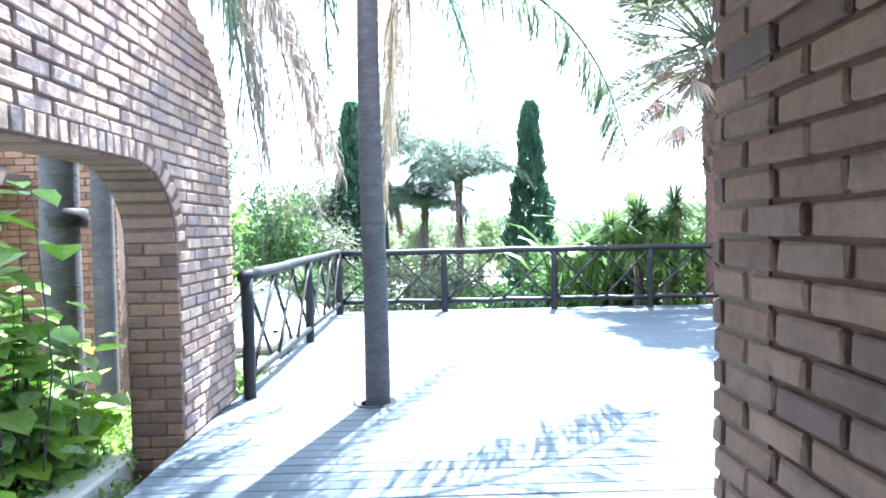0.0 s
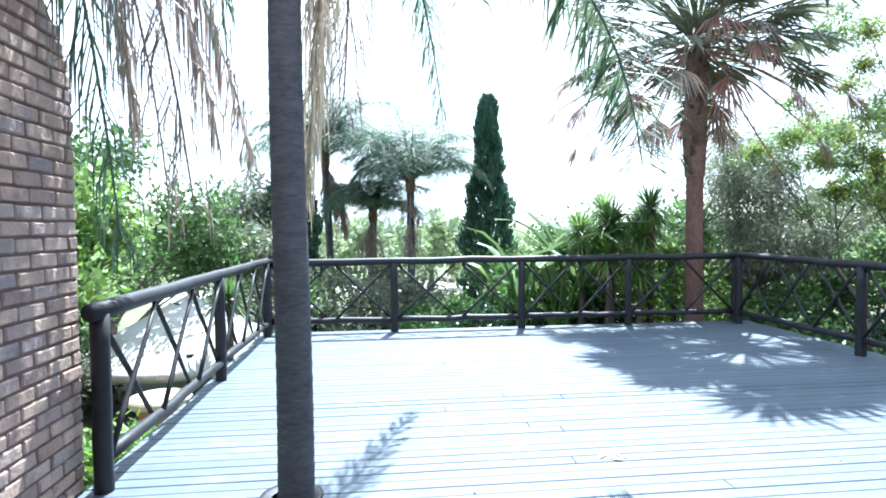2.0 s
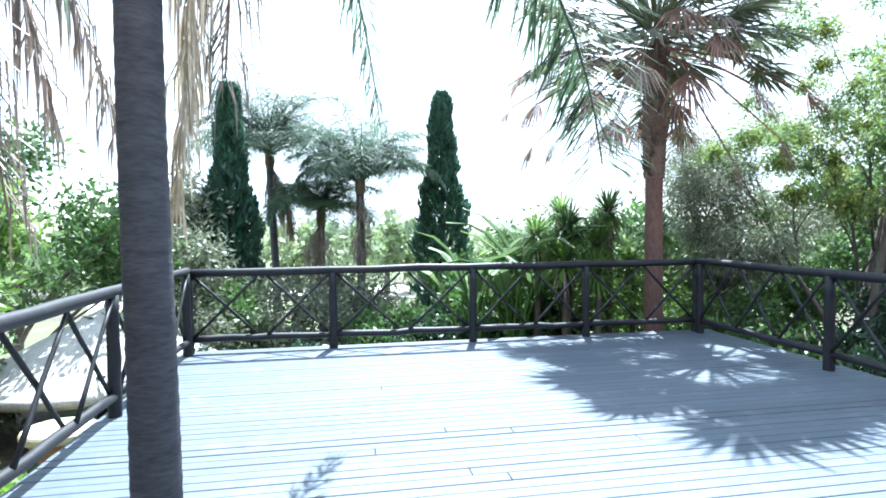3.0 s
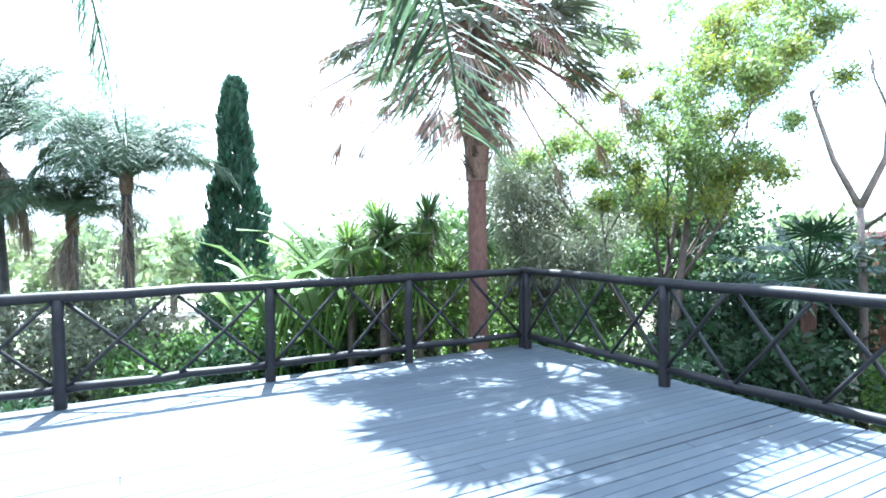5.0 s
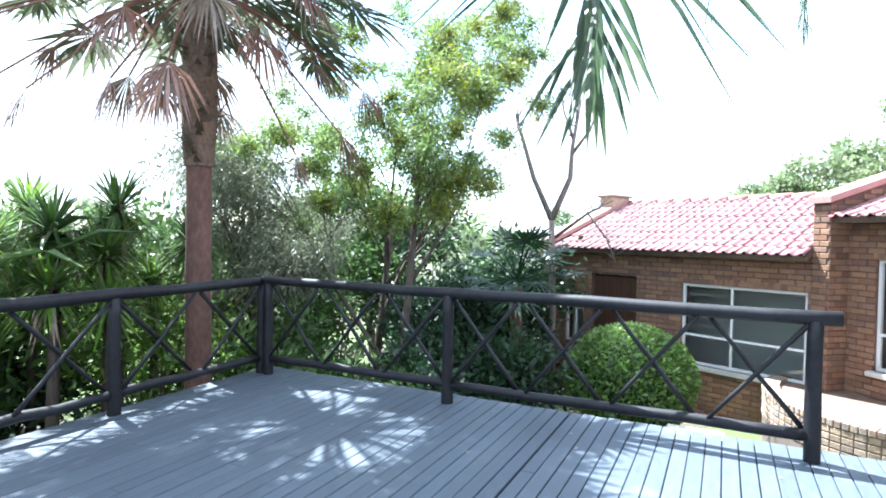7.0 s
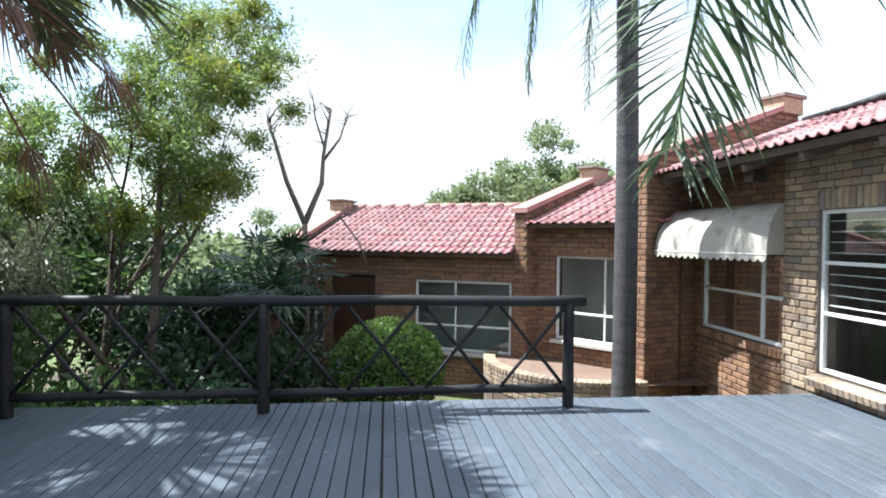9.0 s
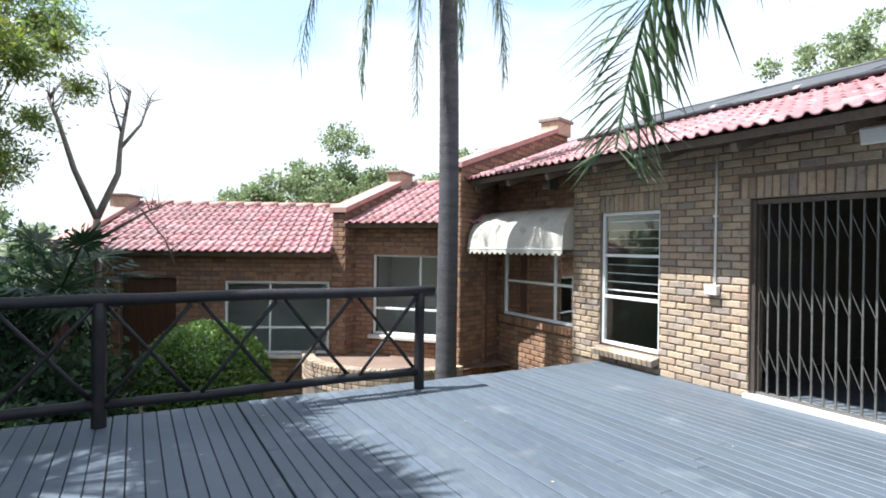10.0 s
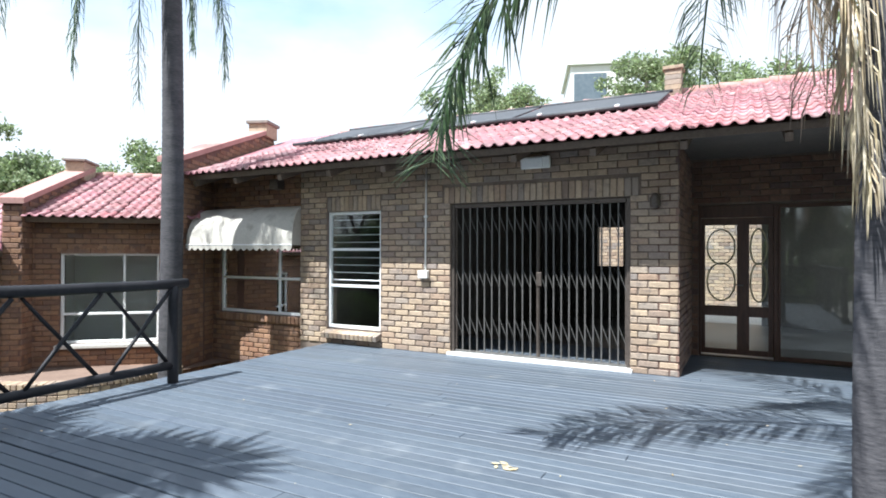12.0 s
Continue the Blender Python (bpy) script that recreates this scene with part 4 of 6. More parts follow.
W3 = [(0.06, 1.98, -0.50, 0.86), (4.02, 4.48, -0.50, 0.55)]
m3b, roof3, wall3 = block_house("low", "brick front of the low wing", B3, U3, I3, 4.6, 1.40, 2.7, 0.37, W3, dark_door=(2.85, 3.85, -1.4, 0.91))
raking("low_gable", "brick raking parapet at the end of the low wing", (12.46, 8.58), I3, 2.6, 1.45, 0.37, side=-1)

# ---------------------------------------------------------------- railings of creosoted poles
rp = random.Random(8)


def pole(a, c, r0, r1, sides=10, bow=0.008, knots=7):
    a, c = Vector(a), Vector(c)
    side = (c - a).orthogonal().normalized()
    up = (c - a).normalized().cross(side)
    pts, rad = [], []
    for i in range(knots + 1):
        t = i / knots
        w = math.sin(math.pi * t)
        pts.append(a.lerp(c, t) + side * rp.uniform(-bow, bow) * w + up * rp.uniform(-bow, bow) * w)
        rad.append((r0 + (r1 - r0) * t) * rp.uniform(0.94, 1.06))
    return Build().tube(pts, rad, sides)


def railing(name_label, posts, reach=(0.06, 0.06), top=1.045):
    rail = thing("railing", name_label, "railing", group="deck railings")
    P = [Vector((*p, 0)) for p in posts]
    d = (P[-1] - P[0]).normalized()
    for p in P:
        part("post", pole(p + Vector((0, 0, -0.22)), p + Vector((rp.uniform(-0.01, 0.01), rp.uniform(-0.01, 0.01), top - 0.02)), 0.058, 0.052, 12, 0.004), POLE, rail, smooth=True)
    ends = [P[0] - d * reach[0], P[-1] + d * reach[1]]
    part("top_rail", pole(ends[0] + Vector((0, 0, top)), ends[1] + Vector((0, 0, top + 0.01)), 0.056, 0.048, 12, 0.012, 12), POLE, rail, smooth=True)
    for a, c in zip(P[:-1], P[1:]):
        part("bottom_rail", pole(a + Vector((0, 0, 0.19)), c + Vector((0, 0, 0.18)), 0.046, 0.04, 10, 0.012), POLE, rail, smooth=True)
        n = max(2, round((c - a).length / 0.78))
        off = d.cross(Vector((0, 0, 1))) * 0.022
        for i in range(n):
            p, q = a.lerp(c, (i + 0.06) / n), a.lerp(c, (i + 0.94) / n)
            lo, hi = Vector((0, 0, 0.21)), Vector((0, 0, top - 0.05))
            part("brace", pole(p + lo + off, q + hi + off, 0.021, 0.017, 6, 0.006, 4), POLE, rail, smooth=True)
            part("brace", pole(p + hi - off, q + lo - off, 0.021, 0.017, 6, 0.006, 4), POLE, rail, smooth=True)
    return rail


RX, RY, LX = 6.06, 10.16, -1.13
railing("dark creosoted pole railing with crossed braces along the far deck edge", [(LX, RY), (0.69, RY), (2.61, RY), (4.30, RY), (RX, RY)])
railing("dark creosoted pole railing with crossed braces facing the lower garden", [(RX, 4.80), (RX, 7.77), (RX, RY - 0.11)], reach=(0.16, 0.05), top=1.06)
railing("dark pole railing with crossed braces next to the brick wall", [(LX, 5.25), (LX, 7.70), (LX, RY - 0.11)], reach=(0.1, 0.05), top=1.07)

# ---------------------------------------------------------------- palms
def ringed_trunk(base, top, r0, r1, flare=1.35, rings=0.085, seed=1, lean=0.0):
    r = random.Random(seed)
    a, c = Vector(base), Vector(top)
    n = int((c - a).length / rings)
    pts, rad = [], []
    for i in range(n * 2 + 1):
        t = i / (n * 2)
        sway = Vector((math.sin(t * 3 + seed), math.cos(t * 2.3 + seed), 0)) * lean * math.sin(math.pi * t)
        pts.append(a.lerp(c, t) + sway)
        rr = r0 + (r1 - r0) * t
        rr *= 1 + (flare - 1) * math.exp(-t * (c - a).length / 0.35)
        rad.append(rr * (1.0 + (0.022 if i % 2 else -0.008)) * r.uniform(0.992, 1.008))
    return Build().tube(pts, rad, 16)


def feather_palm(label, base, top, r0, r1, green, dead, seed, leaf=0.62, density=64, flare=1.35, mats=(None, None), crown_len=0.6):
    palm = thing("palm_tree", label, "palm tree")
    part("trunk", ringed_trunk(base, top, r0, r1, flare, seed=seed, lean=0.03), PALM_BARK, palm, "grey ringed trunk", smooth=True)
    t = Vector(top)
    b = Build().lathe([(r1 * 0.9, -0.1), (r1 * 1.35, 0.12), (r1 * 1.2, 0.4), (r1 * 0.6, crown_len), (0.01, crown_len + 0.15)], t, 14)
    part("crown_shaft", b, FIBRE, palm, "fibrous leaf bases", smooth=True)
    for i, (az, length, rise, fall) in enumerate(green):
        path = arch_path(t + Vector((0, 0, 0.25)), az, length, rise, fall, 14, sway=(-1) ** i * 8)
        part("frond", frond(path, density, leaf, 0.022, 0.45, seed * 50 + i), mats[0] or LEAF_PALM, palm)
    for i, (az, length, rise, fall) in enumerate(dead):
        path = arch_path(t + Vector((0, 0, 0.1)), az, length, rise, fall, 14)
        part("dead_frond", frond(path, density, leaf * 0.9, 0.022, 1.35, seed * 70 + i, 0.5), mats[1] or LEAF_DEAD, palm, "withered hanging frond")
    return palm


def bezier(a, ctrl, c, steps=14):
    a, ctrl, c = Vector(a), Vector(ctrl), Vector(c)
    return [a.lerp(ctrl, i / steps).lerp(ctrl.lerp(c, i / steps), i / steps) for i in range(steps + 1)]


def hang(palm, start, tip, ctrl, seed, mat, count=70, leaf=0.5, width=0.03, droop=0.7, spread=0.9, name="frond", label="", bare=0.14):
    part(name, frond(bezier(start, ctrl, tip), count, leaf, width, droop, seed, spread, bare), mat, palm, label)


deck_palm = feather_palm("feather palm growing up through a hole in the deck", (PALM_AT[0], PALM_AT[1], -1.4), (0.0, 5.06, 3.45), 0.112, 0.088,
                         [(100, 2.9, 72, -5), (160, 2.8, 72, -10), (215, 2.8, 72, -10), (270, 2.8, 74, -5), (325, 2.9, 70, -10)],
                         [], 1, leaf=0.6, density=54, flare=1.22)
CR = (0.0, 5.06, 3.75)
hang(deck_palm, CR, (2.38, 5.67, 1.98), (2.10, 5.6, 3.95), 11, LEAF_PALM, 150, 0.72, 0.017, 0.32, 1.0)
hang(deck_palm, CR, (1.19, 7.8, 2.55), (0.85, 6.9, 4.9), 13, LEAF_PALM_GREY, 120, 0.36, 0.014, 1.2, 0.45, bare=0.3)
hang(deck_palm, CR, (0.92, 4.35, 2.6), (0.8, 4.5, 4.8), 14, LEAF_PALM, 110, 0.5, 0.014, 0.9, 0.7)
hang(deck_palm, CR, (-0.34, 5.05, 2.65), (-0.4, 5.05, 4.5), 15, LEAF_PALM_GREY, 80, 0.4, 0.012, 1.4, 0.4)
hang(deck_palm, CR, (0.30, 5.22, 2.3), (0.46, 5.25, 4.4), 17, LEAF_DEAD, 90, 0.5, 0.013, 1.4, 0.5, "dead_frond", "brown withered hanging frond", bare=0.35)
hang(deck_palm, CR, (0.07, 5.24, 1.78), (0.34, 5.24, 4.3), 16, LEAF_TAN, 84, 0.48, 0.013, 1.4, 0.5, "dead_frond", "bleached hanging frond on a bare stalk", bare=0.52)
rim = Build().lathe([(0.115, -0.004), (0.15, 0.006), (0.178, 0.008), (0.184, 0.0), (0.12, -0.03)], (PALM_AT[0], PALM_AT[1], 0), 28)
tagged(part("planter_ring", rim, POLE, smooth=True), "dark ring round the palm hole in the deck", "ring")

tall_palm = feather_palm("tall feather palm beside the brick wing", (8.14, 3.31, -1.4), (8.0, 3.44, 6.1), 0.165, 0.135,
             [(100, 3.0, 60, -30), (60, 3.0, 60, -30), (200, 3.0, 60, -30), (20, 3.0, 60, -30), (250, 3.0, 60, -30), (300, 3.0, 60, -30), (145, 3.0, 65, -20)],
             [], 2, leaf=0.5, density=50)
for k, (tip, ctrl) in enumerate((((7.9, 5.66, 3.92), (7.95, 5.3, 7.0)), ((8.1, 4.74, 3.75), (8.05, 4.7, 6.9)), ((8.0, 3.92, 3.48), (8.0, 4.0, 6.6)), ((8.3, 2.2, 4.3), (8.2, 2.3, 7.0)), ((7.3, 3.6, 4.2), (7.4, 3.6, 6.8)))):
    hang(tall_palm, (8.02, 3.42, 6.3), tip, ctrl, 60 + k, LEAF_PALM_GREY, 110, 0.4, 0.014, 1.3, 0.4)
arch_palm = feather_palm("feather palm behind the garden arch", (-2.42, 4.78, -1.4), (-2.32, 4.78, 4.5), 0.145, 0.125,
             [(205, 3.0, 60, -20), (250, 3.0, 60, -20), (300, 3.0, 60, -20)], [], 3, leaf=0.55, density=46)
for k, (tip, ctrl) in enumerate((((-0.50, 5.0, 1.65), (-0.9, 4.95, 5.4)), ((-0.40, 6.0, 2.05), (-1.1, 5.6, 5.4)), ((-1.0, 5.5, 2.25), (-1.2, 5.3, 5.4)), ((-0.78, 4.75, 1.5), (-1.1, 4.75, 5.2)), ((-0.95, 5.9, 1.7), (-1.2, 5.8, 5.2)), ((-0.46, 5.3, 2.15), (-1.0, 5.2, 5.2)))):
    hang(arch_palm, (-2.32, 4.78, 4.7), tip, ctrl, 80 + k, LEAF_PALM_GREY if k == 3 else LEAF_DEAD, 130, 0.5, 0.014, 1.5, 0.5, "frond", "drooping half-withered frond")
band = Build().lathe([(0.14, 1.52), (0.155, 1.525), (0.16, 1.66), (0.14, 1.665)], (-2.37, 4.78, 0), 18)
tagged(part("hanging_basket", band, POLE, smooth=True), "dark planter basket strapped to the palm trunk", "planter")
part_trunk = thing("palm_tree", "bare grey palm trunk in the side court", "palm tree")
part("trunk", ringed_trunk((-2.98, 6.3, -1.4), (-2.93, 6.3, 4.2), 0.11, 0.10, seed=9), PALM_BARK, part_trunk, smooth=True)

# fan palm with a skirt of dead leaves, beyond the deck corner
fan = thing("fan_palm", "fan palm with green leaves above a ragged dead brown skirt", "palm tree")
FX, FYY = 5.78, 10.86
part("trunk", ringed_trunk((FX, FYY, -1.5), (FX, FYY, 2.75), 0.15, 0.135, 1.3, 0.12, seed=4), FAN_BARK, fan, "red-brown trunk", smooth=True)
boots = Build()
rf = random.Random(21)
boots.tube([(FX, FYY, 2.36), (FX, FYY, 3.1), (FX + 0.03, FYY, 4.8)], [0.165, 0.20, 0.16], 12)
for i in range(170):
    a, z = rf.uniform(0, 6.28), rf.uniform(2.35, 4.75)
    p = Vector((FX + 0.17 * math.cos(a), FYY + 0.17 * math.sin(a), z))
    o = Vector((math.cos(a), math.sin(a), 0.9)) * rf.uniform(0.10, 0.24)
    s = Vector((-math.sin(a), math.cos(a), 0)) * 0.04
    boots.add([p - s, p + s, p + o + Vector((0, 0, rf.uniform(-0.25, 0.1)))], [(0, 1, 2)])
part("fibre_sheath", boots, FIBRE, fan, "shaggy old leaf bases")
for i in range(96):
    az, el = i * 137.5 + rf.uniform(-10, 10), rf.uniform(-22, 68)
    part("leaf", fan_leaf((FX, FYY, 4.72 + rf.uniform(-0.25, 0.25)), az, el, rf.uniform(0.9, 2.1), rf.uniform(0.6, 0.9), i), LEAF_FAN, fan)
for i in range(20):
    az, el = i * 137.5 + 40 + rf.uniform(-45, 45), rf.uniform(-38, 26)
    part("dead_leaf", fan_leaf((FX, FYY, rf.uniform(4.3, 4.7)), az, el, rf.uniform(0.8, 2.4), rf.uniform(0.42, 0.66), 100 + i, True), LEAF_DEAD_RED if i % 3 else LEAF_DEAD, fan, "withered hanging leaf")
for az, el, st in ((149, -20, 2.1), (146, -26, 1.8), (165, -42, 1.25), (-31, -48, 1.7), (-36, -10, 1.35), (-30, -26, 1.95), (-60, -14, 1.6), (205, -12, 1.5), (155, -4, 1.9), (130, 4, 2.1)):
    part("dead_leaf", fan_leaf((FX, FYY, 4.45), az, el, st, 0.52, int(az), True), LEAF_DEAD_RED, fan, "withered hanging leaf")

# feather palms of the far garden
def garden_palm(label, x, y, height, seed, mats, n=15, spread=2.3, dead=3):
    r = random.Random(seed)
    green = []
    for i in range(n):
        az = i * 137.5 + r.uniform(-12, 12)
        if i % 3 == 0:
            green.append((az, spread * r.uniform(0.8, 1.1), r.uniform(65, 92), r.uniform(-30, 40)))
        else:
            green.append((az, spread * r.uniform(0.85, 1.3), r.uniform(38, 84), r.uniform(-80, -15)))
    gone = [(r.uniform(0, 360), spread * r.uniform(0.4, 0.85), r.uniform(-65, -45), -89) for _ in range(dead)]
    return feather_palm(label, (x, y, -1.6), (x + r.uniform(-0.2, 0.2), y, height), 0.11, 0.10, green, gone, seed, leaf=0.72, density=70, mats=mats)


garden_palm("blue-green feather palm in the garden beyond the railing", 1.25, 17.0, 2.5, 31, (LEAF_PALM_GREY, LEAF_DEAD), 36, 2.2, 1)
garden_palm("dusty feather palm with brown skirt beyond the railing", -0.95, 18.6, 3.3, 32, (LEAF_PALM_GREY, LEAF_DEAD), 40, 2.6, 4)
garden_palm("blue-green feather palm among the trunks", 0.3, 18.2, 1.7, 33, (LEAF_PALM_GREY, LEAF_DEAD), 24, 1.8, 2)

# ---------------------------------------------------------------- cypresses
def cypress(label, x, y, z0, top, radius, seed, count=9000):
    t = thing("cypress_tree", label, "cypress tree")
    part("trunk", Build().tube([(x, y, z0), (x, y, top - 0.5)], [0.12, 0.03], 7), TREE_BARK, t)
    g = np.random.default_rng(seed)
    h = g.random(count) ** 0.8
    z = z0 + 0.4 + h * (top - z0 - 0.4)
    a = g.random(count) * 2 * np.pi
    lump = 1 + 0.16 * np.sin(a * 3 + z * 4.1) + 0.12 * np.sin(a * 5 - z * 7.3)
    slim_top = np.where(h > 0.62, 0.60 - 0.3 * np.clip((h - 0.62) / 0.38, 0, 1), 1.0 - 0.28 * np.clip((h - 0.42) / 0.2, 0, 1))
    r = radius * slim_top * np.clip((1.015 - h) / 0.05, 0.1, 1) ** 0.6 * np.minimum(1, 0.6 + 2 * h) * lump * (0.72 + 0.32 * g.random(count))
    pos = np.stack([x + r * np.cos(a), y + r * np.sin(a), z], 1)
    along = unit(np.stack([np.cos(a) * 0.45, np.sin(a) * 0.45, np.ones(count)], 1) + g.normal(size=(count, 3)) * 0.25)
    across = unit(np.cross(along, g.normal(size=(count, 3))))
    s = 0.20 * (0.6 + 0.8 * g.random(count))
    part("crown", quads("crown", pos, along, across, s, s * 0.4), LEAF_CYP_HAZE, t, "dense upright sprays")
    return t


cypress("slim dark column of a cypress beyond the railing", 3.49, 17.5, -1.7, 5.2, 0.72, 41)
cypress("slim dark cypress among the palms", -1.75, 16.5, -1.7, 5.0, 0.66, 42)

# ---------------------------------------------------------------- broad trees and shrubs
def leafy_tree(label, base, height, seed, leaf_mat, count, size, clump=0.42, slim=0.42, hang=0.0, levels=3, kids=4, spread=0.55, r0=0.1, name="tree", category="tree", extra=None, lean=(0, 0), shell=0.3, first=0.3, bark=None):
    t = thing(name, label, category)
    b, tips = limbs(base, height, seed, spread, levels, kids, r0, lean, first)
    part("trunk", b, bark or TREE_BARK, t, "branching trunk", smooth=True)
    r = random.Random(seed + 1)
    cl = [(*(p + d * 0.1), clump * r.uniform(0.55, 1.15)) for p, d in tips]
    part("crown", leaf_cloud("crown", cl, count, size, seed, slim, hang, shell), leaf_mat, t)
    if extra:
        part("new_growth", leaf_cloud("new_growth", [c for i, c in enumerate(cl) if i % 4 == 0 and c[2] > base[2] + height * 0.45], extra[1], size, seed + 5, slim, hang, shell), extra[0], t, "fresh yellow-green shoots")
    return t


GZ0 = -1.5
leafy_tree("airy tree with fine yellow-green leaves", (8.75, 9.8, GZ0), 8.0, 151, LEAF_AIRY, 30000, 0.08, 0.42, 0.3, 0.2, extra=(LEAF_YELLOW, 14000), r0=0.09, lean=(0.05, 0.02), spread=0.5, first=0.12, shell=0.1)
leafy_tree("airy tree with fine bright leaves", (9.5, 10.9, GZ0), 7.2, 152, LEAF_AIRY, 24000, 0.08, 0.42, 0.3, 0.2, extra=(LEAF_YELLOW, 12000), r0=0.08, spread=0.48, first=0.12, shell=0.1)
leafy_tree("tangled grey-green pepper tree", (7.9, 11.9, GZ0), 4.3, 53, LEAF_GREY, 22000, 0.10, 0.50, 0.22, 1.2, r0=0.09, spread=0.62, first=0.15)
leafy_tree("tangled grey-green pepper tree beyond the corner", (8.9, 13.2, GZ0), 4.9, 54, LEAF_GREY, 18000, 0.10, 0.55, 0.22, 1.2, r0=0.09, spread=0.6, first=0.15)
leafy_tree("light green garden tree beside the deck", (-3.6, 9.3, GZ0), 4.4, 55, LEAF_BRIGHT, 11000, 0.12, 0.5, 0.5, 0.1, r0=0.08, spread=0.6, first=0.2)
leafy_tree("green garden tree with twiggy limbs", (-4.6, 12.8, GZ0), 5.0, 56, LEAF_MID, 12000, 0.13, 0.6, 0.45, 0.1, r0=0.1, spread=0.6, first=0.2)
leafy_tree("olive-green tree behind the palms", (-2.6, 15.0, GZ0), 4.6, 57, LEAF_GREY, 11000, 0.14, 0.65, 0.4, 0.2, r0=0.1, spread=0.62, first=0.15)
leafy_tree("bushy green tree beyond the railing", (4.6, 15.2, GZ0), 3.6, 58, LEAF_MID, 10000, 0.14, 0.6, 0.45, 0.1, r0=0.09, spread=0.65, first=0.1)
leafy_tree("green tree behind the low wing", (13.5, 13.5, GZ0), 5.2, 59, LEAF_MID, 9000, 0.17, 0.7, 0.45, 0.1, r0=0.12, spread=0.6, first=0.2)

# bare tree before the low wing
bare = thing("bare_tree", "leafless dead tree before the low wing", "tree")
rb2 = random.Random(77)
bt = Build()
bt.tube([(10.6, 8.0, -1.4), (10.58, 8.0, 0.6), (10.5, 8.02, 1.9)], [0.07, 0.058, 0.05], 8)
for pts, r in (([(10.5, 8.02, 1.9), (10.35, 8.3, 2.6), (10.3, 8.5, 3.3), (10.32, 8.62, 3.6)], 0.05), ([(10.5, 8.02, 1.9), (10.62, 7.75, 2.6), (10.6, 7.72, 3.1), (10.62, 7.6, 3.9)], 0.055),
               ([(10.6, 7.72, 3.0), (10.7, 7.45, 3.4), (10.72, 7.3, 3.9)], 0.03), ([(10.61, 7.7, 3.2), (10.5, 7.85, 3.7), (10.5, 7.9, 4.1)], 0.022), ([(10.55, 7.98, 1.6), (10.4, 7.4, 2.0), (10.35, 7.0, 2.2)], 0.03),
               ([(10.4, 7.4, 2.0), (10.45, 7.1, 1.6), (10.45, 6.95, 1.2)], 0.018)):
    bt.tube(pts, [r * (1 - 0.6 * i / (len(pts) - 1)) for i in range(len(pts))], 6)
    for k in range(11):
        p = Vector(pts[-1]).lerp(Vector(pts[-2]), rb2.random() * 1.0)
        bt.tube([p, p + Vector((rb2.uniform(-0.2, 0.2), rb2.uniform(-0.25, 0.25), rb2.uniform(0.05, 0.4)))], [r * 0.3, 0.003], 4)
part("trunk", bt, DEAD_WOOD, bare, smooth=True)


def shrub(label, at, radius, height, seed, mat, count, size, slim=0.45, hang=0.0, name="shrub"):
    """A low bush: many clumps over a dark thicket of stems."""
    t = thing(name, label, "shrub")
    r = random.Random(seed)
    x, y, z = at
    b = Build()
    cl = []
    for i in range(14):
        a, q = r.uniform(0, 6.28), r.random() ** 0.6
        tip = Vector((x + radius * q * math.cos(a), y + radius * q * math.sin(a), z + height * (0.25 + 0.7 * r.random() * (1.1 - 0.5 * q))))
        b.tube([(x + 0.15 * math.cos(a), y + 0.15 * math.sin(a), z), (x * 0.4 + tip.x * 0.6, y * 0.4 + tip.y * 0.6, z * 0.5 + tip.z * 0.5), tip], [0.03, 0.02, 0.006], 5)
        cl.append((*tip, max(radius, height) * r.uniform(0.18, 0.36)))
    tagged(part("stems", b, TREE_BARK, t), kind="stuff")
    part("foliage", leaf_cloud("foliage", cl, count, size, seed, slim, hang, 0.25), mat, t)
    return t


